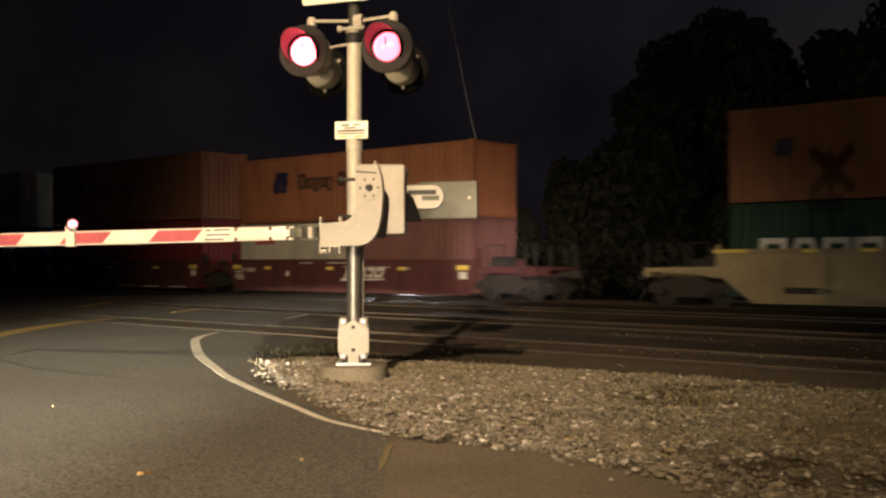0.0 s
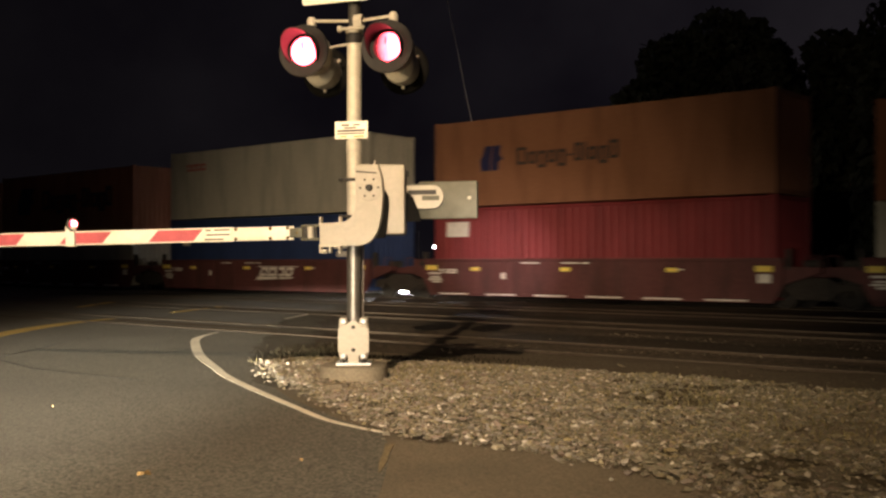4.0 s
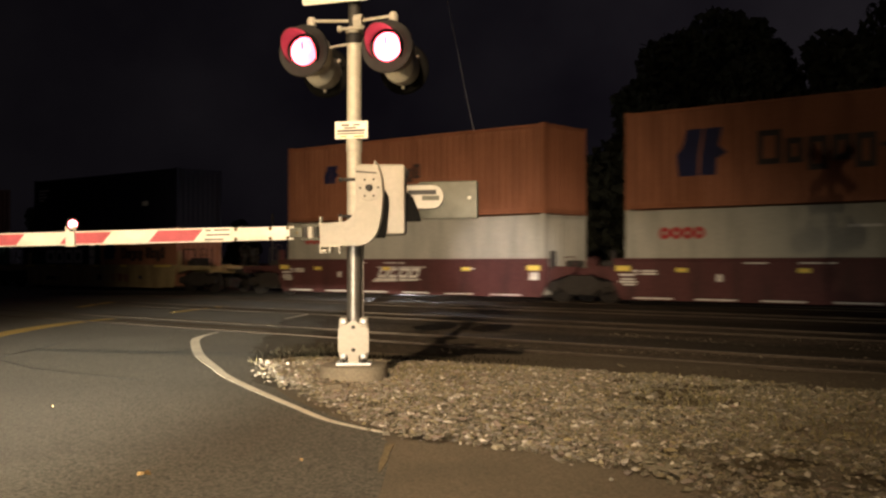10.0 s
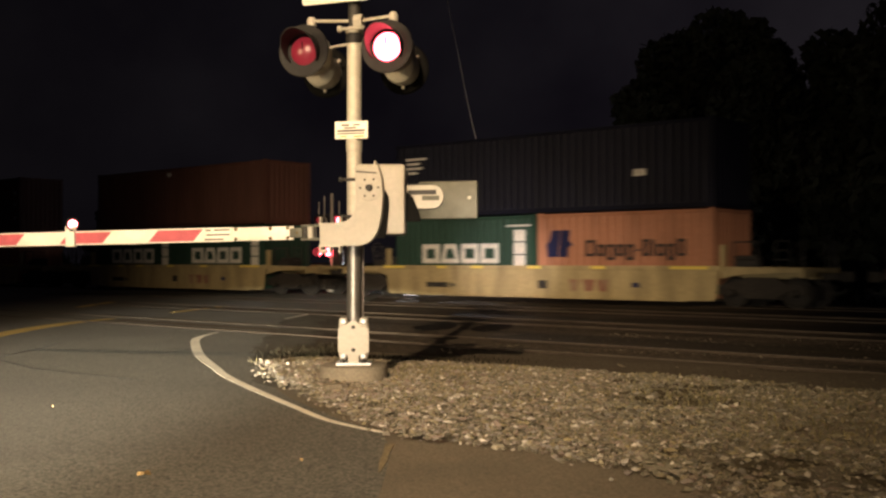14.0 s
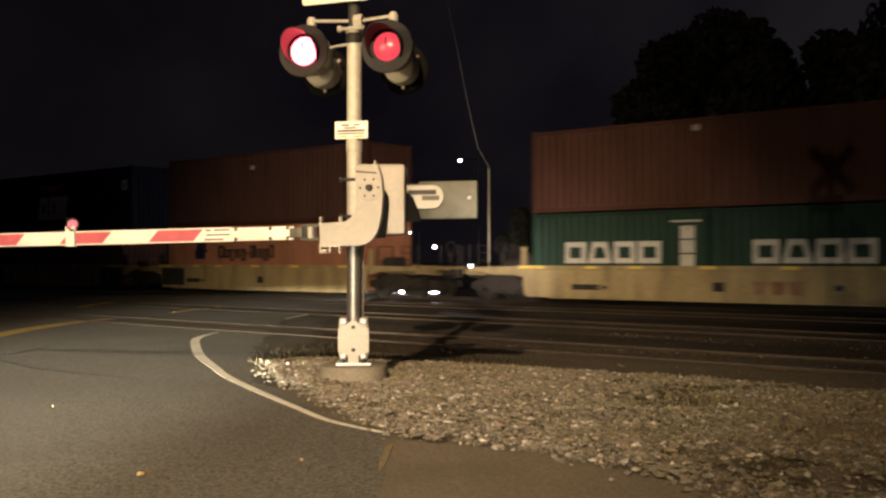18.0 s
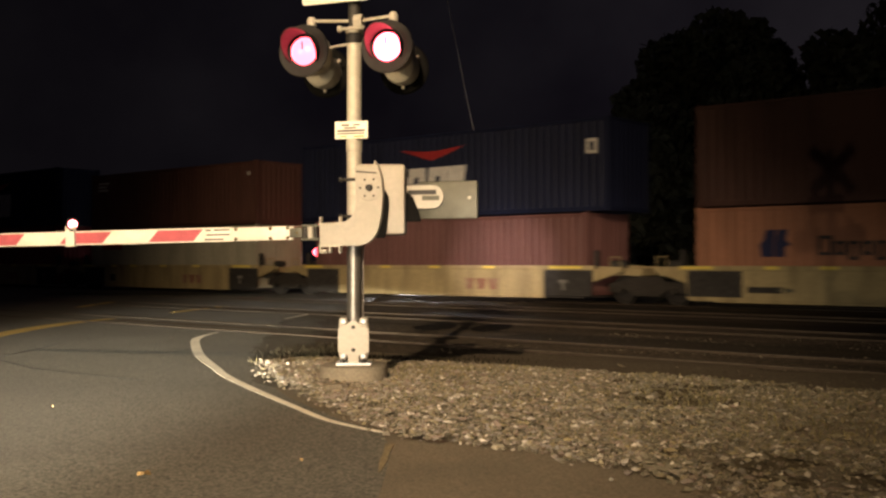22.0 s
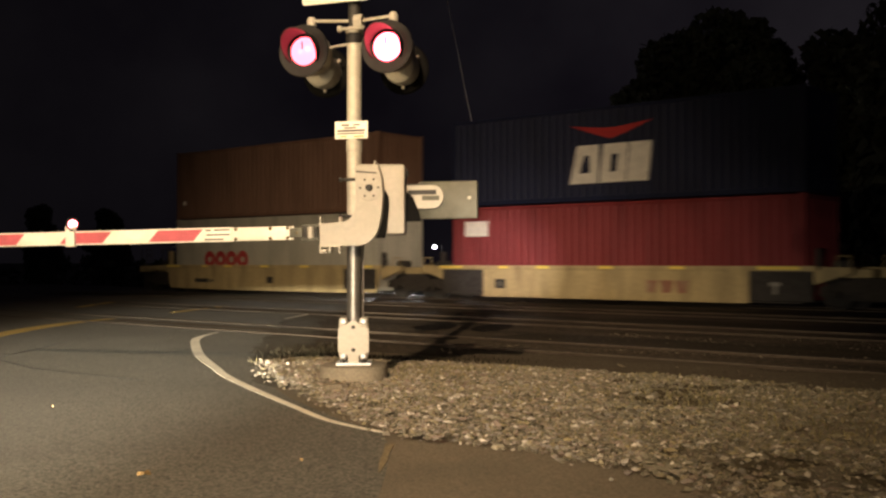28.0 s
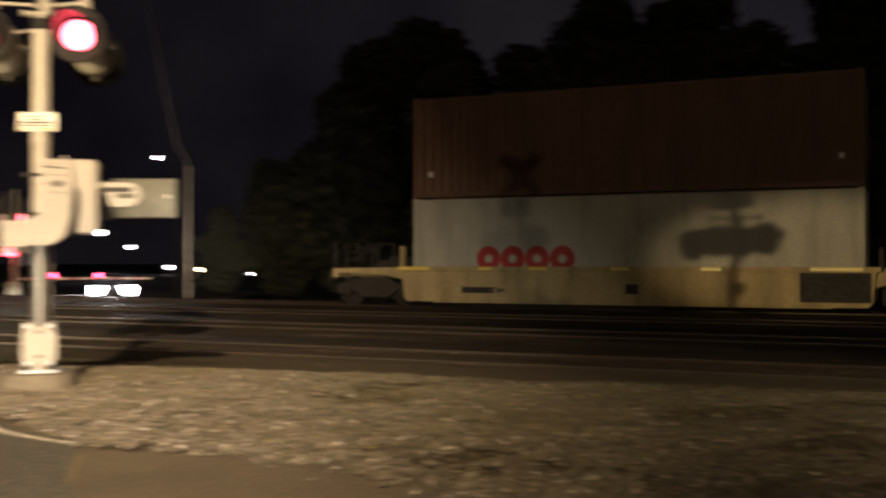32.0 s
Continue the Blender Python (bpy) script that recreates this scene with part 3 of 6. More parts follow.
OCTA = np.array([(1, 0, 0), (-1, 0, 0), (0, 1, 0), (0, -1, 0), (0, 0, 1), (0, 0, -1)], float)
OCTA_TRI = np.array([(0, 2, 4), (2, 1, 4), (1, 3, 4), (3, 0, 4), (2, 0, 5), (1, 2, 5), (3, 1, 5), (0, 3, 5)])


def scatter(name, count, xs, ys, keep, height, small, large, seed, m, label, material=None):
    """Loose angular stone chips strewn where keep() allows."""
    rng = np.random.default_rng(seed)
    verts, faces, n = [], [], 0
    while n < count:
        x, y = rng.uniform(*xs), rng.uniform(*ys)
        if not keep(x, y, rng.normal(), rng.normal()):
            continue
        r = small + large * rng.random() ** 2.6
        jag = OCTA * (1 + rng.uniform(-0.35, 0.35, (6, 1))) + rng.uniform(-0.25, 0.25, (6, 3))
        jag = jag * (rng.uniform(0.9, 1.7), rng.uniform(0.6, 1.1), rng.uniform(0.3, 0.65)) * r
        a, b = rng.uniform(0, 6.28), rng.normal() * 0.45
        ca, sa, cb, sb = math.cos(a), math.sin(a), math.cos(b), math.sin(b)
        rot = np.array([[ca, -sa, 0], [sa, ca, 0], [0, 0, 1]]) @ np.array([[1, 0, 0], [0, cb, -sb], [0, sb, cb]])
        verts.append(jag @ rot.T + (x, y, height(x, y) + r * rng.uniform(-0.2, 0.5)))
        faces.append(OCTA_TRI + 6 * n)
        n += 1
    me = bpy.data.meshes.new(name)
    me.from_pydata(np.concatenate(verts).tolist(), [], np.concatenate(faces).tolist())
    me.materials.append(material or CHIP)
    ob = tagged(new(name, me), label, "gravel", kind="stuff")
    if m is not None:
        ob.matrix_basis = m


def ballast_chips():
    def keep(s, p, a, b):
        x, y = (TRACK @ Vector((s, p, 0)))[:2]
        edge = -2.5 - (y - 15.6) * 0.093
        clump = noise.noise(Vector((s * 0.35, p * 1.1, 9)))
        return x > edge + 2.2 and clump + 0.2 * a > 0.12 and min(abs(p - c - q * GAUGE / 2) for c in LINES for q in (-1, 1)) > 0.07
    scatter("ballast_stone", 4500, (-10.0, 5.0), (9.8, 17.5), keep, lambda x, y: -0.02, 0.006, 0.02, 17, TRACK, "scattered ballast stones between the rails", DULL_CHIP)


def grass():
    rng = np.random.default_rng(3)
    s = Shape()
    for cx, cy, n, spread in ((-0.05, 11.3, 600, 0.45), (0.45, 11.5, 350, 0.4), (-1.75, 13.2, 160, 0.3), (-0.2, 10.4, 120, 0.25), (2.4, 11.0, 150, 0.4), (-0.15, 8.9, 130, 0.35), (0.5, 9.6, 160, 0.5), (2.0, 9.2, 320, 0.8), (3.4, 9.4, 420, 0.9), (2.9, 7.6, 320, 0.7), (4.4, 8.6, 420, 1.0), (1.4, 7.6, 120, 0.4)):
        for i in range(n):
            x, y = cx + rng.normal() * spread, cy + rng.normal() * spread * 0.6
            h, a = rng.uniform(0.02, 0.07), rng.uniform(0, 6.28)
            z = gravel_height(x, y) - 0.01
            dx, dy = math.cos(a), math.sin(a)
            lean = rng.uniform(-0.04, 0.04)
            s.add([(x - dx * 0.007, y - dy * 0.007, z), (x + dx * 0.007, y + dy * 0.007, z), (x + lean * dy, y + lean * dx, z + h)], [(0, 1, 2)])
    w = Shape()
    for cx, cy, n, sx, sy in ((-1.7, 14.6, 900, 0.32, 0.6), (-0.1, 13.4, 500, 0.5, 0.25), (-1.0, 13.7, 500, 0.35, 0.3)):
        for i in range(n):
            x, y = cx + rng.normal() * sx, cy + rng.normal() * sy
            h, a = rng.uniform(0.015, 0.07), rng.uniform(0, 6.28)
            dx, dy = 0.008 * math.cos(a), 0.008 * math.sin(a)
            w.add([(x - dx, y - dy, -0.02), (x + dx, y + dy, -0.02), (x + rng.normal() * 0.04, y + rng.normal() * 0.04, h)], [(0, 1, 2)])
    setting("weeds", w, WEED, None, "brown withered weeds behind the signal base", "weeds", kind="stuff", smooth=False)
    setting("grass", s, GRASS, None, "sparse dry yellow grass in the gravel", "grass", kind="stuff", smooth=False)


def broken_brick():
    rng = np.random.default_rng(31)
    s = Shape().box(-0.085, 0.085, -0.045, 0.045, -0.03, 0.03, 0.008)
    s.v = [tuple(np.array(q) + rng.uniform(-0.004, 0.004, 3)) for q in s.v]
    x, y = -0.99, 9.42
    tagged(part("brick_fragment", s, STONE, None, m=pose(x, y, gravel_height(x, y) + 0.02, 4, -3, 8)), "tan broken brick lying in the gravel", "brick")


def fallen_leaves():
    for x, y, r in ((-1.78, 6.28, 0.085), (-3.4, 9.2, 0.009), (-0.9, 6.7, 0.02)):
        s, n = Shape(), 9
        ring = [(r * (0.6 + 0.4 * (i % 2)) * math.cos(i * 6.283 / n), 0.55 * r * (0.7 + 0.3 * ((i + 1) % 2)) * math.sin(i * 6.283 / n)) for i in range(n)]
        top = [(0, 0, 0.012)] + [(a, b, 0.006 + 0.01 * math.sin(i * 2.1)) for i, (a, b) in enumerate(ring)]
        s.add(top + [(a, b, h - 0.003) for a, b, h in top],
              [(0, i + 1, (i + 1) % n + 1) for i in range(n)] + [(n + 1, n + 1 + (i + 1) % n + 1, n + 2 + i) for i in range(n)] + [(i + 1, n + 2 + i, n + 2 + (i + 1) % n, (i + 1) % n + 1) for i in range(n)])
        lf = part("fallen_leaf", s, DEADLEAF, None, m=pose(x, y, -0.004, 0, 0, x * 50))
        tagged(lf, "dry orange fallen leaf lying on the asphalt", "leaf", "leaves on the road")


ground()
road()
markings()
tracks()
crossing_surface()
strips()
verge()
gravel()
ballast_chips()
grass()
broken_brick()
fallen_leaves()

# ---- the crossing signal ----
FACE = pose(*MAST, 0, 0, -15)


def drum_material(name, full, dim):
    """A turning lamp drum whose four quarters shine at four strengths."""
    m = bpy.data.materials.new(name)
    m.use_nodes = True
    nt = m.node_tree
    b = nt.nodes["Principled BSDF"]
    tc = nt.nodes.new("ShaderNodeTexCoord")
    gr = nt.nodes.new("ShaderNodeTexGradient")
    gr.gradient_type = "RADIAL"
    ramp = nt.nodes.new("ShaderNodeValToRGB")
    ramp.color_ramp.interpolation = "CONSTANT"
    # quarters round the axis, counted from -y
    levels = ((0.0, 1.0), (0.25, 0.5), (0.5, dim), (0.75, dim * 0.25))
    el = ramp.color_ramp.elements
    el[0].position, el[0].color = 0.0, (1, 1, 1, 1)
    el[1].position = 0.25
    for pos, v in levels[2:]:
        el.new(pos)
    for e, (pos, v) in zip(el, levels):
        e.color = (v, v, v, 1)
    mp = nt.nodes.new("ShaderNodeMapping")
    mp.inputs["Rotation"].default_value = (0, 0, radians(-45))
    nt.links.new(tc.outputs["Object"], mp.inputs["Vector"])
    nt.links.new(mp.outputs["Vector"], gr.inputs["Vector"])
    nt.links.new(gr.outputs["Fac"], ramp.inputs["Fac"])
    mul = nt.nodes.new("ShaderNodeMath")
    mul.operation = "MULTIPLY"
    mul.inputs[1].default_value = full
    nt.links.new(ramp.outputs["Color"], mul.inputs[0])
    b.inputs["Base Color"].default_value = (0.05, 0.002, 0.004, 1)
    b.inputs["Roughness"].default_value = 0.3
    b.inputs["Emission Color"].default_value = (1.0, 0.072, 0.10, 1)
    nt.links.new(mul.outputs["Value"], b.inputs["Emission Strength"])
    return m


DRUM = drum_material("signal_lamp_red", 21.0, 0.05)
DRUM_SMALL = drum_material("marker_lamp_red", 60.0, 0.05)
DRUMS = []                                   # (object, home pose, phase)


def drum(name, r, m, parent, phase, material=None):
    s = Shape()
    k = 14
    s.turn([(r * math.sin(math.pi * i / k), -r * math.cos(math.pi * i / k)) for i in range(k + 1)], 28)
    ob = part(name, s, material or DRUM, parent, "round red signal lamp", m)
    DRUMS.append((ob, m, phase))
    return ob


def lamp_unit(parent, m, phase=None):
    """A flashing light: round black backing, hood, housing and lamp; it faces -y."""
    dark = BLACK if phase is not None else FLAT_BLACK
    back = Shape().turn([(0.138, -0.018), (0.235, -0.012), (0.255, 0.012), (0.248, 0.022), (0.138, 0.006), (0.138, -0.018)], 40, pose(0, 0, 0, 90))
    b = part("backing_disc", back, dark, parent, "round black backing disc", m)
    hood, n = Shape(), 26
    q = []
    for i in range(n + 1):
        a = radians(-40 + 260 * i / n)
        length = 0.012 + 0.26 * max(0.0, (math.sin(a) + 0.62) / 1.62) ** 0.8
        q += [(r * math.cos(a), -0.018 - d, r * math.sin(a)) for r, d in ((0.170, 0.0), (0.174, length), (0.166, length), (0.162, 0.0))]
    hood.add(q, [(4 * i + k, 4 * i + (k + 1) % 4, 4 * i + 4 + (k + 1) % 4, 4 * i + 4 + k) for i in range(n) for k in range(4)] + [(0, 1, 2, 3), tuple(4 * n + k for k in range(4))])
    part("hood", hood, dark, b, "black metal visor hood")
    part("lens_ring", Shape().turn([(0.136, -0.03), (0.168, -0.03), (0.168, 0.0), (0.136, 0.0), (0.136, -0.03)], 32, pose(0, 0, 0, 90)), DARK_STEEL, b)
    deep = [(0.0, 0.23), (0.10, 0.225), (0.155, 0.19), (0.168, 0.12), (0.17, 0.02), (0.15, 0.0)] if phase is None else [(0.0, 0.345), (0.11, 0.34), (0.18, 0.29), (0.21, 0.2), (0.21, 0.01), (0.16, 0.0)]
    part("housing", Shape().turn(deep, 32, pose(0, 0, 0, 90) @ pose(0, 0, 0, 180)), CAST if phase is not None else GALV, b, "cream cast lamp housing")
    for a in (-90, 35, 145):
        part("hinge", Shape().box(-0.014, 0.014, 0.02, 0.06, 0.17, 0.205, 0.004).move(pose(0, 0, 0, 0, 90 - a, 0)), CAST, b)
    if phase is not None:
        drum("lamp_globe", 0.2, pose(0, 0.148, 0), b, phase)
        part("lens_seam", Shape().box(-0.004, 0.004, -0.056, -0.046, 0.012, 0.08), FLAT_BLACK, b, "dark seam in the lens", smooth=False)
    return b


def notice(parent, m, w, h, rows, name="notice_plate"):
    p = part(name, Shape().box(-w / 2, w / 2, -0.004, 0.004, -h / 2, h / 2, 0.003), SIGN_WHITE, parent, "white metal notice plate with dark print", m)
    for x0, x1, z, t, ink in rows:
        part("print_line", Shape().box(x0 * w, x1 * w, -0.0065, -0.004, z * h - t * h / 2, z * h + t * h / 2), ink, p, smooth=False)
    return p


def crossing_signal():
    t = thing("crossing_signal", FACE, "galvanised railway crossing signal mast with four hooded red flashing lights", "crossing signal")
    part("mast", Shape().turn([(0.0, 1.18), (0.071, 1.18), (0.071, 3.24), (0.0, 3.24)], 28), GALV, t)
    part("mast_foot", Shape().turn([(0.0, 0.30), (0.0705, 0.30), (0.0705, 1.18), (0.0, 1.18)], 28), BARE_STEEL, t, "bare shiny lower length of the mast")
    part("mast_top", Shape().turn([(0.0, 3.24), (0.06, 3.24), (0.06, 4.75), (0.0, 4.75)], 24), DARK_STEEL, t, "dark upper pipe of the mast")
    part("mast_collar", Shape().turn([(0.071, 2.05), (0.078, 2.06), (0.078, 2.18), (0.071, 2.19)], 28), GALV, t)
    part("mast_band", Shape().turn([(0.073, 3.10), (0.082, 3.11), (0.082, 3.19), (0.073, 3.20)], 24), BLACK, t, "black cable entry band on the mast")
    # junction base
    base = part("junction_base", Shape().box(-0.142, 0.142, -0.13, 0.13, 0.085, 0.45, 0.03).box(-0.135, -0.06, -0.14, 0.1, 0.43, 0.50, 0.012).box(0.06, 0.135, -0.14, 0.1, 0.43, 0.50, 0.012).box(-0.13, -0.065, -0.14, 0.1, 0.06, 0.12, 0.012).box(0.065, 0.13, -0.14, 0.1, 0.06, 0.12, 0.012).box(-0.05, 0.05, -0.12, 0.12, 0.024, 0.1), CAST, t, "cream cast junction box at the mast foot", pose(0, 0, 0.0, 0, 0, 17) @ Matrix.Diagonal((1, 1, 0.9, 1)))
    lid = [(-0.145, 0.14), (-0.145, 0.385), (-0.115, 0.405), (-0.065, 0.41), (-0.045, 0.45), (-0.02, 0.47), (0.02, 0.47), (0.045, 0.45), (0.065, 0.41), (0.115, 0.405), (0.145, 0.385), (0.145, 0.14), (0.10, 0.125), (0.055, 0.12), (0.035, 0.085), (-0.035, 0.085), (-0.055, 0.12), (-0.10, 0.125)]
    part("cover_plate", Shape().prism(lid, -0.155, -0.128, "y"), CAST, base, smooth=False)
    for x, z in ((-0.095, 0.465), (0.095, 0.465), (-0.095, 0.10), (0.095, 0.10)):
        part("bolt_head", Shape().turn([(0.0, 0.03), (0.022, 0.026), (0.03, 0.0), (0.03, -0.04)], 14, pose(x, -0.14, z, 90)), BOLT_WHITE, base, "bright polished bolt head")
    for z in (0.165, 0.405):
        part("cover_latch", Shape().turn([(0.0, 0.02), (0.016, 0.018), (0.02, 0.0)], 12, pose(0, -0.156, z, 90)), DARK_STEEL, base, "dark latch")
    part("base_plate", Shape().box(-0.165, 0.165, -0.165, 0.165, 0.0, 0.024, 0.005), BOLT_WHITE, t, "bright base plate", pose(0, 0, 0, 0, 0, 17))
    for sx in (-1, 1):
        for sy in (-1, 1):
            part("anchor_bolt", Shape().tube((sx * .10, sy * .14, 0.02), (sx * .10, sy * .14, 0.075), 0.014, 8).tube((sx * .10, sy * .14, 0.024), (sx * .10, sy * .14, 0.05), 0.028, 6), DARK_STEEL, t, "", pose(0, 0, 0, 0, 0, 17))
    # lamp cross arm
    arm = part("cross_arm", Shape().pipe([(-0.44, -0.02, 3.345), (0.055, -0.02, 3.315), (0.42, -0.02, 3.35)], 0.016, 12), GALV, t, "galvanised pipe arm carrying the lamps")
    part("clamp", Shape().turn([(0.06, -0.045), (0.07, -0.04), (0.07, 0.04), (0.06, 0.045)], 8, pose(0.055, -0.02, 3.315, 0, 90, 0)).turn([(0.0, -0.03), (0.045, -0.03), (0.045, 0.03), (0.0, 0.03)], 8, pose(0.055, -0.02, 3.315, 0, 90, 0)), GALV, arm, "eight-sided pipe union")
    part("u_bolt", Shape().tube((-0.13, -0.085, 3.235), (0.12, -0.085, 3.235), 0.016, 8).tube((-0.135, -0.085, 3.235), (-0.105, -0.085, 3.235), 0.032, 8).turn([(0.062, 3.20), (0.085, 3.205), (0.085, 3.255), (0.062, 3.26)], 20), GALV, arm)
    part("lower_stay", Shape().tube((-0.25, -0.03, 3.07), (0.0, 0.0, 3.11), 0.014, 8).tube((0.25, -0.03, 3.07), (0.0, 0.0, 3.11), 0.014, 8), GALV, arm)
    for x in (-0.44, 0.40):
        part("elbow", Shape().turn([(0.0, 0.055), (0.03, 0.05), (0.046, 0.02), (0.046, -0.04), (0.0, -0.06)], 14, pose(x, -0.01, 3.335)).tube((x, -0.01, 3.335), (x, 0.06, 3.19), 0.02, 8), GALV, arm)
    for x, phase in ((-0.44, 0), (0.40, 1)):
        lamp_unit(t, pose(x, -0.20, 3.015, 0, 0, 0), phase)
    for x in (-0.455, 0.375):
        lamp_unit(t, pose(x, 0.42, 2.915, -3, 0, 180))
    # crossbuck blade lower edge, notice
    part("sign_blade", Shape().prism([(-0.385, 3.488), (-0.36, 3.485), (0.29, 3.485), (0.315, 3.488), (0.327, 3.50), (0.33, 3.525), (0.33, 3.85), (-0.40, 3.85), (-0.40, 3.525), (-0.397, 3.50)], -0.13, -0.122, "y"), SIGN_WHITE, t, "white reflective sign board at the mast top", m=pose(0, 0, 0, 0, -1.5, 0))
    for lean in (-45, 45):
        part("crossbuck_blade", Shape().box(-0.61, 0.61, -0.004, 0.004, -0.115, 0.115, 0.003), SIGN_WHITE, t, "white reflective crossbuck blade", pose(0, -0.10 + 0.006 * (lean > 0), 4.33, 0, lean, 0))
    part("sign_bolt", Shape().turn([(0.0, 0.012), (0.012, 0.01), (0.014, 0)], 10, pose(0.02, -0.13, 3.53, 90)), GALV, t)
    rows = [(-0.29, -0.06, 0.28, 0.10, SIGN_INK), (0.06, 0.26, 0.28, 0.08, SIGN_INK), (-0.22, 0.16, 0.12, 0.08, SIGN_INK), (-0.42, 0.42, -0.04, 0.11, SIGN_INK), (-0.42, 0.40, -0.2, 0.07, SIGN_INK), (-0.33, -0.14, -0.36, 0.07, SIGN_GOLD), (0.08, 0.40, -0.37, 0.09, SIGN_GOLD)]
    notice(t, pose(0.0, -0.085, 2.255), 0.335, 0.17, rows)
    for x in (-0.01, 0.03):
        part("conduit", Shape().pipe([(x + 0.03, 0.075, 0.4), (x + 0.03, 0.085, 1.3)], 0.013, 8), CABLE, t)
    return t


def foundation():
    setting("foundation", Shape().turn([(0.0, 0.0), (0.30, 0.0), (0.325, -0.012), (0.33, -0.4)], 36), CONCRETE, pose(*MAST), "round grey concrete signal foundation", "foundation")


def crossing_gate():
    t = thing("crossing_gate", FACE @ pose(0.105, 0, -0.03), "lowered red and white striped gate arm on a cream gear box", "crossing gate")
    # gear box behind the casting
    box = part("gear_box", Shape().box(0.0, 0.465, -0.22, 0.16, 1.275, 1.94, 0.035), CAST, t, "cream gear box with a hinged cover", pose(0.18, -0.22, 0) @ pose(0, 0, 0, 0, 0, 14) @ pose(-0.18, 0.22, 0))
    part("cover_rim", Shape().box(0.17, 0.19, -0.235, 0.21, 1.295, 1.97, 0.006), CAST, box)
    part("latch", Shape().box(0.46, 0.49, -0.1, -0.04, 1.83, 1.89, 0.006), DARK_STEEL, box)
    part("drip_edge", Shape().box(0.02, 0.34, -0.228, -0.20, 1.89, 1.905), CAST, box)
    # curved side casting that carries the arm
    cx, cz = 0.155, 1.71
    outline = [(0.01, 1.905), (0.235, 1.925), (0.27, 1.80), (0.282, 1.70), (0.28, 1.60), (0.272, 1.50), (0.262, 1.42), (0.246, 1.35), (0.224, 1.29), (0.195, 1.245), (0.16, 1.21), (0.118, 1.187), (0.07, 1.174), (0.02, 1.17), (-0.34, 1.17), (-0.345, 1.375), (-0.10, 1.395), (-0.04, 1.42), (0.0, 1.48), (0.02, 1.56)]
    cast = part("side_casting", Shape().prism(outline, -0.30, -0.245, "y"), CAST, t, "cream curved side casting", smooth=False)
    part("hub", Shape().turn([(0.0, 0.05), (0.028, 0.048), (0.034, 0.0)], 16, pose(cx, -0.30, cz, 90)), DARK_STEEL, cast, "dark hub pin")
    part("hub_plate", Shape().turn([(0.034, 0.01), (0.118, 0.01), (0.122, 0.0)], 32, pose(cx, -0.30, cz, 90)), CAST, cast)
    for i in range(6):
        a = radians(60 * i)
        part("hub_bolt", Shape().turn([(0.0, 0.012), (0.009, 0.01), (0.011, 0)], 8, pose(cx + 0.088 * math.cos(a), -0.31, cz + 0.088 * math.sin(a), 90)), DARK_STEEL, cast)
    # black strip put in for the shade the casting throws on the gear box
    part("shadow_gap", Shape().prism([(0.20, 1.70), (0.286, 1.69), (0.318, 1.63), (0.316, 1.50), (0.302, 1.36), (0.285, 1.24), (0.16, 1.24)], -0.243, -0.224, "y"), FLAT_BLACK, cast, "black strip standing for the shade behind the casting", smooth=False)
    part("slot", Shape().prism([(0.02, 1.872), (0.225, 1.853), (0.225, 1.841), (0.02, 1.857)], -0.303, -0.29, "y"), DARK_STEEL, cast, "dark slot under the casting top", smooth=False)
    part("top_rib", Shape().box(0.0, 0.24, -0.315, -0.295, 1.885, 1.90, 0.004), CAST, cast)
    # clamps on the mast
    for z in (1.455, 1.81):
        part("mast_clamp", Shape().box(-0.19, 0.02, -0.088, 0.09, z - 0.016, z + 0.016, 0.008), DARK_STEEL, t, "dark steel strap round the mast")
        part("clamp_bolt", Shape().tube((-0.235, -0.075, z), (-0.10, -0.075, z), 0.013, 8).tube((-0.23, -0.075, z), (-0.205, -0.075, z), 0.026, 6), DARK_STEEL, t)
    for z, up in ((1.378, 1), (1.166, -1)):
        br = part("stop_bracket", Shape().box(-0.35, -0.13, -0.31, -0.24, z - 0.008, z + 0.008, 0.003), GALV, t, "galvanised stop bracket")
        for x in (-0.338, -0.24, -0.142) if up < 0 else (-0.338, -0.142):
            part("stop_tab", Shape().box(x - 0.009, x + 0.009, -0.305, -0.245, min(z, z + up * 0.065), max(z, z + up * 0.065), 0.003), GALV, br)
    part("stop_bolt", Shape().tube((-0.33, -0.27, 1.115), (-0.28, -0.27, 1.115), 0.02, 8), GALV, t)
    # counterweight
    stadium = [(0.55, 1.525), (0.80, 1.525)] + [(0.80 + 0.11 * math.sin(a), 1.635 - 0.11 * math.cos(a)) for a in [math.pi * i / 10 for i in range(1, 10)]] + [(0.80, 1.745), (0.48, 1.745), (0.48, 1.525)]
    cw = part("counterweight_arm", Shape().prism(stadium, -0.02, 0.015, "y"), CAST, t, "cream counterweight arm with a slot", pose(-0.115, 0, 0.0), smooth=False)
    part("slot", Shape().box(0.56, 0.84, -0.024, -0.02, 1.655, 1.70).box(0.50, 0.76, -0.024, -0.02, 1.745, 1.757), DARK_STEEL, cw, "dark slot in the arm", smooth=False)
    part("slot_label", Shape().box(0.70, 0.87, -0.0245, -0.02, 1.60, 1.645), MID_STEEL, cw, smooth=False)
    pl = part("counterweight", Shape().box(0.66, 1.24, 0.03, 0.10, 1.415, 1.775, 0.02), MID_STEEL, t, "dull grey-green steel counterweight plate", pose(-0.13, 0, 0.01))
    for x, z in ((1.165, 1.61),):
        part("weight_bolt", Shape().turn([(0.0, 0.02), (0.018, 0.016), (0.02, 0)], 10, pose(x, 0.03, z, 90)), GALV, pl, "bright bolt")
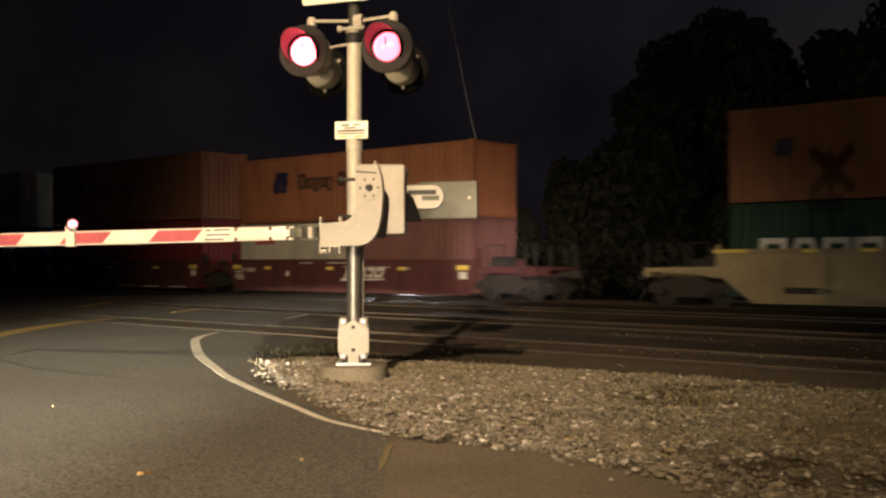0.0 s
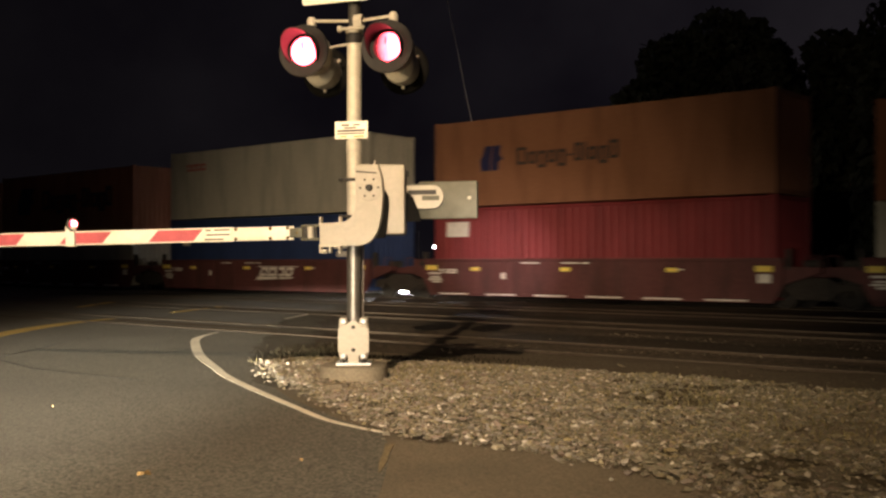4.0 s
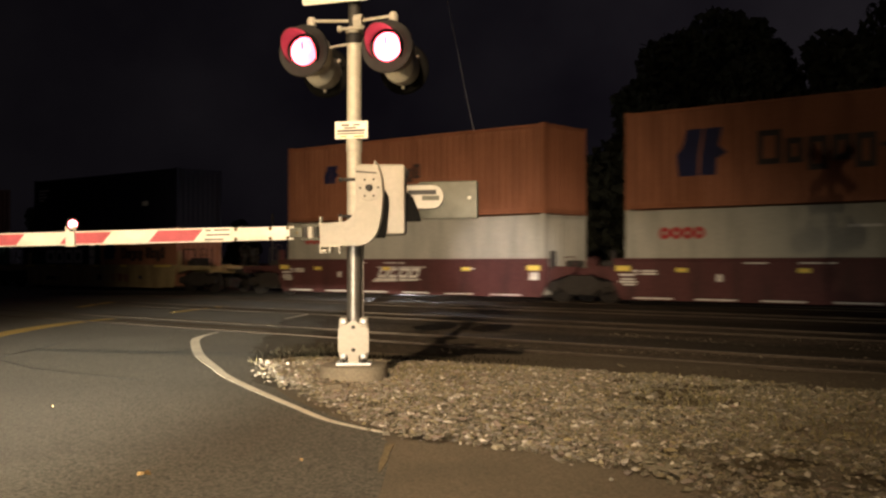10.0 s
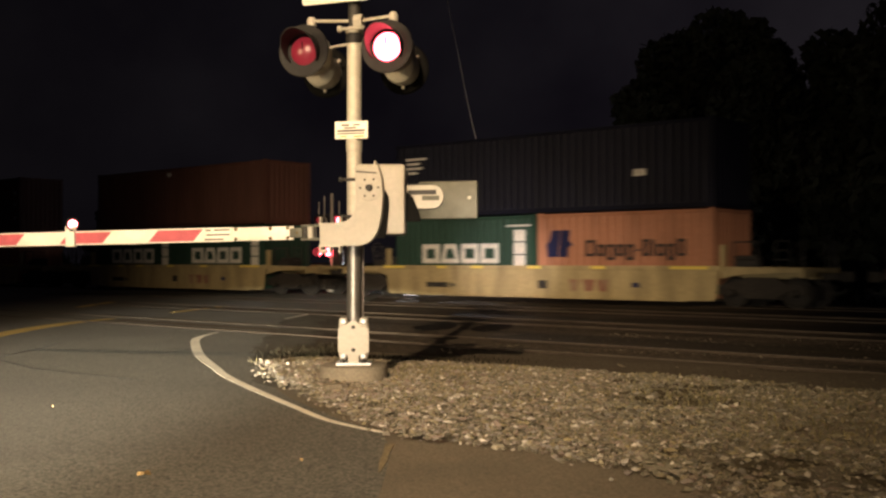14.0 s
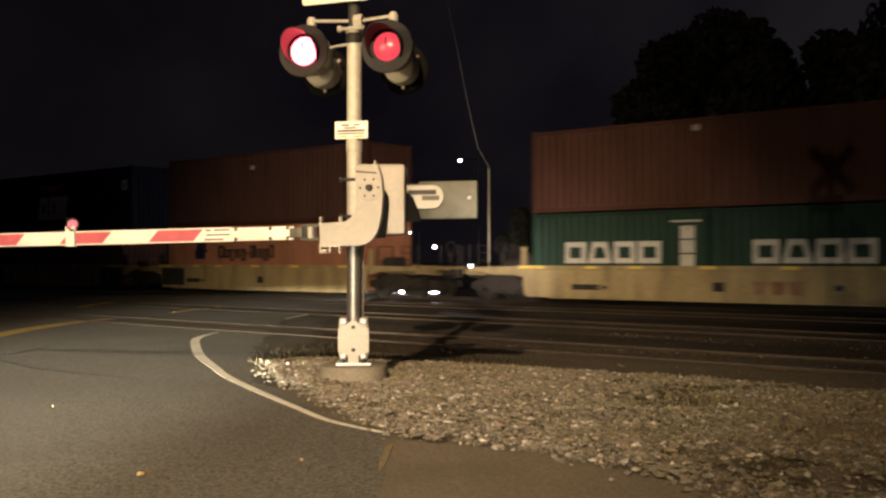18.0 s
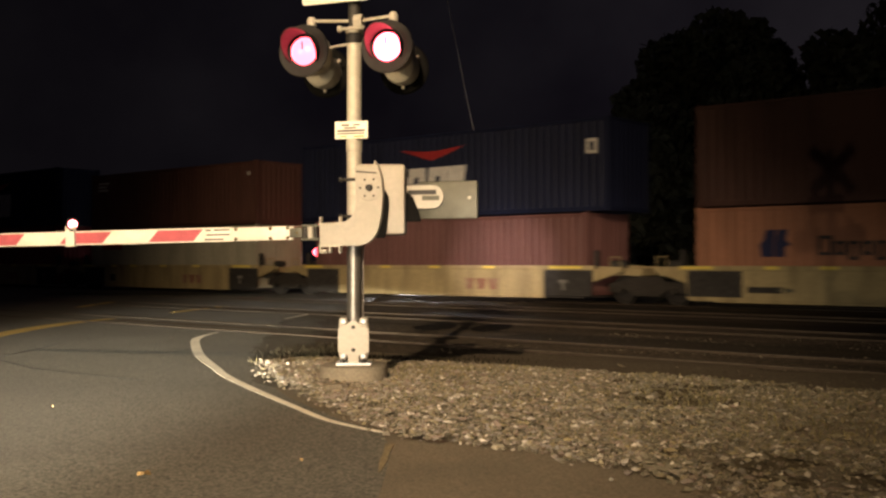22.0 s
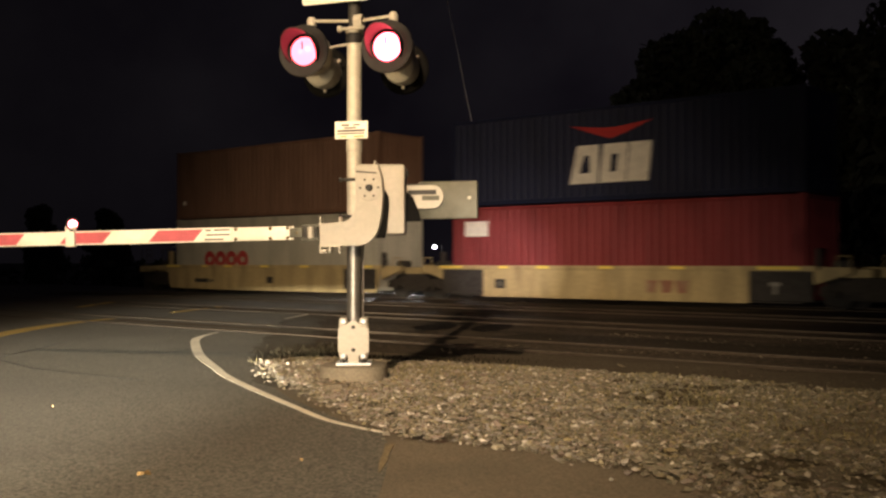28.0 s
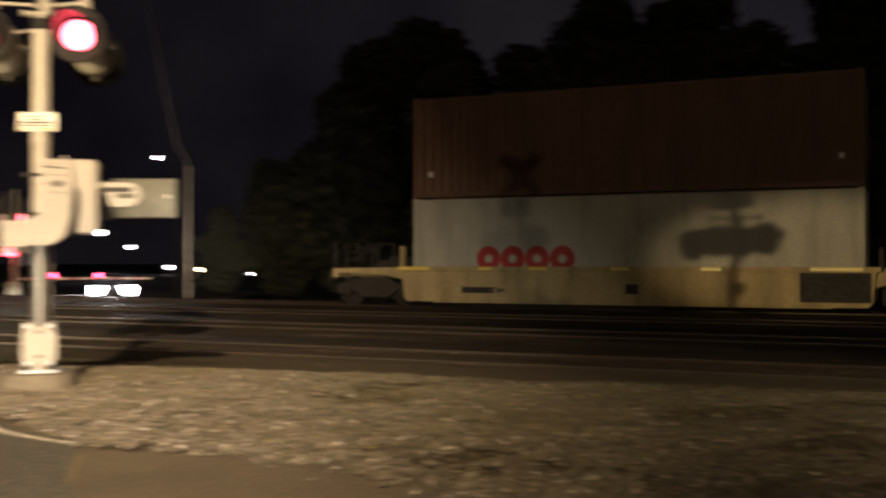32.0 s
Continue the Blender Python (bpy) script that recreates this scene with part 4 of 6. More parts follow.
    # black wedge in place of the gear box's shadow on the counterweight
    shade_wedge = [(0.37, 1.80), (0.424, 1.69), (0.497, 1.634), (0.537, 1.54), (0.56, 1.48), (0.58, 1.40), (0.37, 1.40)]
    part("linkage_guard", Shape().prism(shade_wedge, -0.045, -0.03, "y"), FLAT_BLACK, t, "black plate standing for the gear box's shade", smooth=False)
    # the arm itself
    A = pose(-0.35, -0.275, 1.298, 0, -0.9, 0)
    arm = part("gate_arm", Shape().box(-4.4, -0.90, -0.012, 0.012, -0.070, 0.070, 0.006), SIGN_WHITE, t, "white reflective gate arm with red stripes", A)
    part("arm_sleeve", Shape().box(-0.92, -0.27, -0.022, 0.022, -0.065, 0.065, 0.006), SIGN_WHITE, arm, "white aluminium arm sleeve")
    part("adapter", Shape().box(-0.30, -0.17, -0.03, 0.03, -0.045, 0.045, 0.006).box(-0.19, 0.01, -0.02, 0.02, -0.075, -0.05, 0.004).box(-0.19, 0.01, -0.02, 0.02, 0.05, 0.075, 0.004), MID_STEEL, arm, "dull galvanised shear-pin adapter")
    part("adapter_post", Shape().tube((-0.15, 0, -0.08), (-0.15, 0, 0.08), 0.018, 10).tube((-0.04, 0, -0.08), (-0.04, 0, 0.08), 0.016, 10), DARK_STEEL, arm)
    part("shear_pin", Shape().tube((-0.095, 0, -0.055), (-0.095, 0, 0.055), 0.03, 10), CAST, arm)
    for x in (-0.86, -0.50, -0.32):
        for z in (-0.047, 0.047):
            part("arm_bolt", Shape().turn([(0.0, 0.012), (0.015, 0.01), (0.018, 0)], 10, pose(x, -0.022, z, 90)), BRASS, arm, "dark brass bolt")
    part("arm_bolt", Shape().turn([(0.0, 0.012), (0.011, 0.01), (0.013, 0)], 10, pose(-0.22, -0.03, 0.0, 90)), BRASS, arm, "brass bolt")
    for i in range(4):
        x = -1.27 - 1.01 * i
        lean = 0.052
        part("red_stripe", Shape().prism([(x + lean, 0.056), (x - 0.49 + lean, 0.056), (x - 0.49 - lean, -0.056), (x - lean, -0.056)], -0.0145, 0.0145, "y"), ARM_RED, arm, "red reflective stripe", smooth=False)
    for x0, x1, z in ((-1.19, -1.13, 0.045), (-1.10, -0.93, 0.046), (-1.18, -0.93, 0.0), (-1.2, -1.0, -0.045)):
        part("arm_print", Shape().box(x0, x1, -0.0135, -0.012, z - 0.007, z + 0.007), MID_STEEL, arm, smooth=False)
    # marker lamp on the arm
    lx = -2.68
    part("lamp_bracket", Shape().box(lx - 0.075, lx + 0.03, -0.02, 0.02, -0.085, 0.125, 0.004), SIGN_WHITE, arm)
    part("lamp_cable", Shape().pipe([(lx + 0.035, -0.02, 0.085), (lx + 0.045, -0.025, -0.09)], 0.007, 6), CABLE, arm)
    lens = pose(lx, 0, 0.142, 0, 0, 33)          # the marker lamp faces the road
    part("lamp_base", Shape().tube((lx, 0, 0.07), (lx, 0, 0.095), 0.03, 12), DARK_STEEL, arm)
    part("lamp_housing", Shape().turn([(0.042, -0.012), (0.058, -0.010), (0.066, 0.0), (0.062, 0.07), (0.03, 0.10), (0.0, 0.102)], 24, pose(0, 0, 0, -90)), DARK_STEEL, arm, "small dark lamp housing", lens)
    drum("marker_lamp", 0.058, lens @ pose(0, 0.036, 0), arm, 1, DRUM_SMALL)
    return t


foundation()
crossing_signal()
crossing_gate()

# ---- the freight train ----
SPEED = 6.323
LINE = LINES[3]
FLOOR = 0.22
STD, HIGH = 2.59, 2.896
MOVING = []                                  # (thing, place along the track at the start, height)


def on_track(s, z=0.0):
    return TRACK @ pose(s, LINE, z)


def rolling(ob, s, z=0.0):
    MOVING.append((ob, s, z))
    return ob


def wall_panel(length, z0, z1, y, out, pitch=0.278, depth=0.036):
    """A corrugated steel wall along x; out is -1 or 1."""
    s = Shape()
    n = max(2, round(length / pitch))
    w = length / n
    prof = []
    for i in range(n):
        x = -length / 2 + i * w
        prof += [(x, 0), (x + 0.26 * w, 0), (x + 0.50 * w, depth), (x + 0.76 * w, depth)]
    prof.append((length / 2, 0))
    p = []
    for x, d in prof:
        p += [(x, y - out * d, z0), (x, y - out * d, z1)]
    k = len(prof)
    s.add(p, [(2 * i, 2 * i + 2, 2 * i + 3, 2 * i + 1) for i in range(k - 1)])
    return s


CACHE = {}


def cached(key, make):
    if key not in CACHE:
        CACHE[key] = make()
    return CACHE[key]


def container(s_left, length, height, z, colour, label, smooth_side=False, marks=()):
    """A shipping container; its near side is -y. marks: (maker, arguments)."""
    W, L, H = 2.438, length, height
    t = rolling(thing("shipping_container", on_track(s_left + L / 2, z), label, "shipping container", "containers on the train"), s_left + L / 2, z)
    paint = PAINT[colour]

    def piece(name, key, make, m=None, material=paint, lab="", sharp=True):
        mesh = CACHE.get((name, key, material.name))
        if mesh is None:
            ob = part(name, make(), material, t, lab, m, smooth=not sharp)
            CACHE[name, key, material.name] = ob.data
            return ob
        return part(name, mesh, material, t, lab, m)
    hx, hy = L / 2, W / 2
    for side in (-1, 1):
        if smooth_side:
            piece("side_wall", (L, H, side, 0), lambda: Shape().box(-hx + 0.12, hx - 0.12, side * hy - 0.02 - 0.015 * side, side * hy + 0.02 - 0.025 * side, 0.14, H - 0.10))
            for i in range(int(L / 0.6)):
                if side < 0:
                    x = -hx + 0.4 + i * 0.6
                    piece("seam", (H, "seam"), lambda: Shape().box(-0.006, 0.006, -hy - 0.003, -hy + 0.01, 0.15, H - 0.11), pose(x, 0, 0))
        else:
            piece("side_wall", (L, H, side, 1), lambda: wall_panel(L - 0.24, 0.14, H - 0.10, side * (hy - 0.006), side))
        piece("top_rail", (L, H, side), lambda: Shape().box(-hx + 0.16, hx - 0.16, side * hy - 0.045 - 0.032 * side, side * hy + 0.045 - 0.045 * side, H - 0.13, H - 0.035, 0.008))
        piece("bottom_rail", (L, H, side), lambda: Shape().box(-hx + 0.16, hx - 0.16, side * hy - 0.045 - 0.032 * side, side * hy + 0.045 - 0.045 * side, 0.01, 0.16, 0.008))
        for end in (-1, 1):
            piece("corner_post", (L, H, side, end), lambda: Shape().box(end * (hx - 0.085) - 0.08, end * (hx - 0.085) + 0.08, side * (hy - 0.085) - 0.08, side * (hy - 0.085) + 0.08, 0.11, H - 0.11, 0.012))
            for k in (0, 1):
                piece("corner_casting", (L, H, side, end, k), lambda: Shape().box(end * (hx - 0.09) - 0.09, end * (hx - 0.09) + 0.09, side * (hy - 0.081) - 0.081, side * (hy - 0.081) + 0.081, k * (H - 0.118), k * (H - 0.118) + 0.118, 0.01).box(end * (hx - 0.09) - 0.035, end * (hx - 0.09) + 0.035, side * hy - 0.003, side * hy + 0.003, k * (H - 0.118) + 0.035, k * (H - 0.118) + 0.085))
    piece("roof", (L, H), lambda: Shape().box(-hx + 0.1, hx - 0.1, -hy + 0.06, hy - 0.06, H - 0.06, H - 0.03, 0.006))
    piece("floor", (L, H), lambda: Shape().box(-hx + 0.1, hx - 0.1, -hy + 0.06, hy - 0.06, 0.06, 0.15))
    piece("end_wall", (L, H), lambda: wall_panel(W - 0.34, 0.14, H - 0.10, -(hx - 0.03), -1).move(pose(0, 0, 0, 0, 0, 90)))
    for k, end in enumerate((-1, 1)):
        piece("end_sill", (L, H, end), lambda: Shape().box(end * (hx - 0.06) - 0.05, end * (hx - 0.06) + 0.05, -hy + 0.16, hy - 0.16, 0.01, 0.15, 0.006))
        piece("end_header", (L, H, end), lambda: Shape().box(end * (hx - 0.06) - 0.05, end * (hx - 0.06) + 0.05, -hy + 0.16, hy - 0.16, H - 0.13, H - 0.02, 0.006))
    for k in (-1, 1):
        door = piece("door", (L, H, k), lambda: wall_panel(W / 2 - 0.18, 0.15, H - 0.13, hx - 0.05, 1, 0.3, 0.03).move(pose(0, k * (W / 4 - 0.08), 0, 0, 0, 90)))
        for q in (-0.25, 0.22):
            if ("lock_bar", L, H) not in CACHE:
                CACHE["lock_bar", L, H] = part("lock_bar", Shape().tube((-hx + 0.02, 0, 0.12), (-hx + 0.02, 0, H - 0.1), 0.018, 8), DOOR_BAR, door, "galvanised lock bar", pose(0, k * (W / 4 - 0.06) + q, 0)).data
            else:
                part("lock_bar", CACHE["lock_bar", L, H], DOOR_BAR, door, "galvanised lock bar", pose(0, k * (W / 4 - 0.06) + q, 0))
    face = -hy - 0.004
    for maker, args in marks:
        maker(t, face, L, H, *args)
    return t


# Lettering of firms stands as plain shapes of its size and colour; x counts from the container's left end, z from its floor
def hollow(x0, x1, z0, z1, stroke, lean, taper, y, back):
    """A plain slanted frame: an outer outline with a hole; taper narrows its top."""
    h = z1 - z0
    def ring(inset):
        a, b, c, d = x0 + inset, x1 - inset, z0 + inset, z1 - inset
        k0, k1 = lean * (c - z0) / h, lean * (d - z0) / h
        return [(a + k0, c), (b + k0, c), (b + k1 - taper * (d - z0) / h, d), (a + k1 + taper * (d - z0) / h, d)]
    out, inn = ring(0.0), ring(stroke)
    p = [(q[0], yy, q[1]) for yy in (y, back) for r in (out, inn) for q in r]
    f = []
    for i in range(4):
        k = (i + 1) % 4
        f += [(i, k, 4 + k, 4 + i), (8 + i, 12 + i, 12 + k, 8 + k), (i, 8 + i, 8 + k, k), (4 + i, 4 + k, 12 + k, 12 + i)]
    return Shape().add(p, f)


def blocks(t, y, L, H, x, z, h, spec, ink, gap=0.14, lean=0.0, name="lettering", stroke=0.2):
    """A row of letter-sized plain frames; spec lists (width, foot, top, taper) as shares of h."""
    for w, foot, top, taper in spec:
        x0, x1 = x - L / 2, x - L / 2 + w * h
        z0, z1 = z + foot * h, z + top * h
        if min(x1 - x0, z1 - z0) < 2.3 * stroke * h:
            s = Shape().prism([(x0, z0), (x1, z0), (x1 + lean, z1), (x0 + lean, z1)], y - 0.004, y + 0.05, "y")
        else:
            s = hollow(x0, x1, z0, z1, stroke * h, lean, taper * h, y - 0.004, y + 0.05)
        part(name, s, ink, t, smooth=False)
        x += (w + gap) * h


def swallow_mark(t, y, L, H, x, z, h, ink=LOGO_BLUE):
    """A slanted two-wing emblem."""
    x -= L / 2
    for wing in ([(0.06, 0), (0.50, 0), (0.52, 0.42), (0.62, 1), (0.26, 1), (0.14, 0.62), (0.0, 0.46)], [(0.56, 0), (0.92, 0), (0.94, 0.34), (1.18, 0.46), (0.98, 0.62), (1.06, 1), (0.68, 1), (0.58, 0.42)]):
        part("emblem", Shape().prism([(x + p * h, z + q * h) for p, q in wing], y - 0.004, y + 0.05, "y"), ink, t, "dark blue slanted emblem", smooth=False)


def eagle_mark(t, y, L, H, x, z, w, h):
    x -= L / 2
    part("emblem", Shape().prism([(x, z + h), (x + 0.32 * w, z + 0.35 * h), (x + 0.5 * w, z), (x + 0.7 * w, z + 0.35 * h), (x + w, z + h), (x + 0.6 * w, z + 0.72 * h), (x + 0.4 * w, z + 0.72 * h)], y - 0.004, y + 0.05, "y"), LOGO_RED, t, "red spread-wing emblem", smooth=False)


def flower_mark(t, y, L, H, x, z, h, n=4):
    """A row of plain rings."""
    for i in range(n):
        cx = x - L / 2 + h * (0.5 + 1.0 * i)
        ring = Shape()
        seg = 16
        p = [(cx + r * h * math.cos(6.2832 * j / seg), yy, z + h / 2 + r * h * math.sin(6.2832 * j / seg)) for r in (0.5, 0.17) for yy in (y - 0.004, y + 0.05) for j in range(seg)]
        f = []
        for j in range(seg):
            k = (j + 1) % seg
            f += [(j, k, 2 * seg + k, 2 * seg + j), (j, k, seg + k, seg + j), (2 * seg + j, 2 * seg + k, 3 * seg + k, 3 * seg + j)]
        ring.add(p, f)
        part("emblem", ring, LOGO_RED, t, "red ring-shaped mark", smooth=False)


def panel_mark(t, y, L, H, x, z, w, h, ink=STENCIL):
    part("data_plate", Shape().box(x - L / 2, x - L / 2 + w, y - 0.003, y + 0.05, z, z + h), ink, t, smooth=False)


def small_print(t, y, L, H, x, z, rows=3, ink=STENCIL):
    for i in range(rows):
        w = (0.9, 0.6, 0.75, 0.5)[i % 4]
        part("stencil_line", Shape().box(x - L / 2, x - L / 2 + w, y - 0.003, y + 0.05, z - i * 0.16, z - i * 0.16 + 0.075), ink, t, smooth=False)


# ---- trucks and cars ----
WHEELSETS = []                               # (object, home pose)


def wheelset(parent, m):
    s = Shape()
    for y in (-0.76, 0.76):
        q = 1 if y > 0 else -1
        s.turn([(0.0, 0.06), (0.10, 0.06), (0.13, 0.03), (0.34, 0.02), (0.36, 0.06), (0.42, 0.06), (0.425, -0.04), (0.45, -0.07), (0.40, -0.075), (0.33, -0.03), (0.12, -0.03), (0.0, -0.04)], 24, pose(0, y, 0, -90 * q))
    s.tube((0, -0.95, 0), (0, 0.95, 0), 0.075, 12)
    for k in range(3):
        a = k * 2.094
        s.tube((0.22 * math.cos(a), -0.79, 0.22 * math.sin(a)), (0.22 * math.cos(a), -0.775, 0.22 * math.sin(a)), 0.03, 8)
    me = cached("wheelset", lambda: part("wheelset", s, WHEEL, parent, "worn steel wheels on an axle", m))
    if me.parent is parent and me.matrix_basis == m:
        ob = me
    else:
        ob = part("wheelset", me.data, WHEEL, parent, "worn steel wheels on an axle", m)
    WHEELSETS.append((ob, m))


def truck(parent, x):
    """A two-axle truck with cast side frames, springs and bearings."""
    s = Shape()
    out = [(-1.28, 0.36), (-1.28, 0.60), (-1.08, 0.66), (-0.70, 0.66), (-0.42, 0.84), (0.42, 0.84), (0.70, 0.66), (1.08, 0.66), (1.28, 0.60), (1.28, 0.36), (1.05, 0.36), (1.02, 0.52), (0.78, 0.50), (0.45, 0.26), (-0.45, 0.26), (-0.78, 0.50), (-1.02, 0.52), (-1.05, 0.36)]
    for y in (-1.02, 1.02):
        s.prism(out, y - 0.07, y + 0.07, "y")
    s.box(-0.20, 0.20, -1.0, 1.0, 0.52, 0.76, 0.02)
    for q in (-0.42, 0.42):
        s.box(q - 0.09, q + 0.09, -0.70, 0.70, 0.22, 0.50, 0.02)
    s.box(-1.2, 1.2, -0.30, 0.30, 0.20, 0.60, 0.03)
    if "truck_mesh" in CACHE:
        t = part("truck", CACHE["truck_mesh"], TRUCK_STEEL, parent, "dusty cast-steel wheel truck", pose(x, 0, 0))
    else:
        t = part("truck", s, TRUCK_STEEL, parent, "dusty cast-steel wheel truck", pose(x, 0, 0), smooth=False)
        CACHE["truck_mesh"] = t.data
    for y in (-1.0, 1.0):
        key = "springs", y
        if key not in CACHE:
            sp = Shape()
            for k in (-0.22, 0.0, 0.22):
                sp.turn([(0.07 + 0.02 * (i % 2), 0.29 + 0.025 * i) for i in range(11)], 10, pose(k, y, 0))
            sp.box(-0.32, 0.32, y - 0.05, y + 0.05, 0.275, 0.30)
            CACHE[key] = part("springs", sp, RAIL, t, "rusty coil springs").data
        else:
            part("springs", CACHE[key], RAIL, t, "rusty coil springs")
    for w in (-0.89, 0.89):
        for y in (-1.06, 1.06):
            cap = CACHE.get("cap")
            mm = pose(w, y, 0.42, 90)
            if cap is None:
                CACHE["cap"] = part("bearing_cap", Shape().tube((0, 0, -0.09), (0, 0, 0.09), 0.11, 14), TRUCK_STEEL, t, m=mm).data
            else:
                part("bearing_cap", cap, TRUCK_STEEL, t, m=mm)
        wheelset(t, pose(w, 0, 0.42))
    return t


def rail_frame(parent, x, y, w, h, z, material):
    """An end ladder or handrail of bent bar."""
    s = Shape().pipe([(x, y, z), (x, y, z + h), (x + w, y, z + h), (x + w, y, z)], 0.02, 6)
    for k in range(1, 3):
        s.tube((x, y, z + h * k / 3), (x + w, y, z + h * k / 3), 0.014, 6)
    part("handrail", s, material, parent)


def coupler(parent, x, end):
    s = Shape().box(min(x, x + end * 0.55), max(x, x + end * 0.55), -0.09, 0.09, 0.78, 0.96, 0.02)
    s.box(min(x + end * 0.5, x + end * 0.86), max(x + end * 0.5, x + end * 0.86), -0.17, 0.15, 0.72, 1.02, 0.05)
    part("coupler", s, TRUCK_STEEL, parent, "rusty knuckle coupler")
    part("air_hose", Shape().pipe([(x, -0.35, 0.8), (x + end * 0.3, -0.36, 0.5), (x + end * 0.6, -0.3, 0.42), (x + end * 0.8, -0.22, 0.55)], 0.022, 6), TYRE, parent, "black rubber air hose")


def well_car(s_mid, style, front, back, label, lettering=0, half=6.35):
    """One unit of a double-stack well car. front and back: 'end' (its own truck and coupler), 'share' (holds the shared truck) or 'none'. x points the way it runs."""
    t = rolling(thing("well_car", on_track(s_mid), label, "well car", "cars of the freight train"), s_mid)
    paint = {"oxide": OXIDE, "yellow": TTX_YELLOW, "dark": TTX_YELLOW, "tan": TAN_CAR}[style]
    top = {"oxide": 1.38, "yellow": 1.16, "dark": 1.16, "tan": 1.62}[style]
    low = 0.17
    for side in (-1, 1):
        y = side * 1.42
        if style == "oxide":
            pts = [(-half, 0.62), (-half + 0.25, low), (half - 0.25, low), (half, 0.62), (half, top), (-half, top)]
            w = part("side_wall", Shape().prism(pts, y - 0.05, y + 0.05, "y"), paint, t, "oxide red car side", smooth=False)
            part("top_chord", Shape().box(-half, half, y - 0.085, y + 0.085, top - 0.10, top, 0.015), paint, w)
            part("bottom_chord", Shape().box(-half + 0.3, half - 0.3, y - 0.085, y + 0.085, low - 0.02, low + 0.09, 0.01), paint, w)
            for i in range(9):
                x = -half + 0.9 + i * (2 * half - 1.8) / 8
                part("stake", Shape().box(x - 0.04, x + 0.04, y + side * 0.05 - 0.02, y + side * 0.05 + 0.02, low + 0.08, top - 0.1), paint, w, smooth=False)
        else:
            inset = half - 1.75
            part("top_chord", Shape().box(-half - 0.1, half + 0.1, y - 0.07, y + 0.07, top - 0.14, top, 0.012), paint, t, "yellow top chord of the car side")
            panel = [(-half + 0.1, low + 0.1), (-half + 0.2, low), (half - 0.2, low), (half - 0.1, low + 0.1), (half, top - 0.14), (-half, top - 0.14)] if style != "dark" else [(-inset, low), (inset, low), (inset, top - 0.14), (-inset, top - 0.14)]
            if style == "tan":
                panel = [(-half + 1.0, low), (half - 1.0, low), (half, 0.95), (half, top - 0.14), (-half, top - 0.14), (-half, 0.95)]
            w = part("side_wall", Shape().prism(panel, y - 0.035, y + 0.035, "y"), paint, t, "faded yellow car side panel", smooth=False)
            if style == "dark":
                for e in (-1, 1):
                    x0, x1 = sorted((e * (inset + 0.01), e * half))
                    part("end_panel", Shape().box(x0, x1, y - 0.03 - 0.02 * side, y + 0.03 - 0.02 * side, low + 0.05, top - 0.14), CAR_GREY, t, "dark grimy car end panel", smooth=False)
            if style == "yellow":
                for e, kind in ((1, front), (-1, back)):
                    if kind == "share":
                        x0, x1 = sorted((e * (half - 1.75), e * (half - 0.12)))
                        part("end_panel", Shape().box(x0, x1, y + side * 0.036, y + side * 0.056, low + 0.12, top - 0.145), CAR_GREY, t, "dark grimy car end panel", smooth=False)
            for i in range(7):
                x = (-1 + i / 3) * (inset - 0.3 if style == "dark" else half - 1.2)
                part("stake", Shape().box(x - 0.03, x + 0.03, y + side * 0.035 - 0.012, y + side * 0.035 + 0.012, low + 0.05, top - 0.14), paint, w, smooth=False)
            part("bottom_chord", Shape().box(-(inset if style == "dark" else half - 1.0), (inset if style == "dark" else half - 1.0), y - 0.05, y + 0.05, low - 0.03, low + 0.05, 0.01), paint, w)
    part("floor", Shape().box(-half + 0.3, half - 0.3, -1.38, 1.38, 0.16, 0.205), CAR_GREY, t, smooth=False)
    # reflective tape along the near and far sill, and stencils
    y = -1.42
    if style == "oxide":
        for k, x in enumerate((-6.0, -4.1, -0.55, 3.1, 5.85)):
            w = 0.24 if k in (0, 4) else 0.17
            part("reflector", Shape().box(x - w, x + w, y - 0.092, y - 0.04, 0.98 + (0.02 if k in (0, 4) else 0), 1.10 + (0.06 if k in (0, 4) else 0)), REFLECT, t, "yellow reflective tape", smooth=False)
        if lettering in (1, 3):      # six white dashes low on the sill and a block of small print
            for i in range(6):
                x = -5.0 + i * 1.95
                part("white_dash", Shape().box(x - 0.62, x + 0.62, y - 0.09, y - 0.04, 0.19, 0.235), STENCIL, t, "white painted dash", smooth=False)
        if lettering != 1:           # a large slanted white name shape, underlined
            x = 0.2 if lettering == 2 else -1.0
            for i, w in enumerate((0.34, 0.36, 0.34, 0.32)):
                xx = x + i * 0.50
                part("lettering", hollow(xx, xx + w + 0.08, 0.72, 1.06, 0.095, 0.17, 0.0, y - 0.056, y), STENCIL, t, "white slanted lettering shape", smooth=False)
            part("lettering_swoosh", Shape().prism([(x - 0.30, 0.56), (x + 1.9, 0.63), (x + 2.1, 0.68), (x - 0.05, 0.70)], y - 0.056, y, "y"), STENCIL, t, "white underline wedge", smooth=False)
            part("lettering_bar", Shape().box(x - 0.05, x + 2.3, y - 0.056, y, 1.075, 1.105), STENCIL, t, smooth=False)
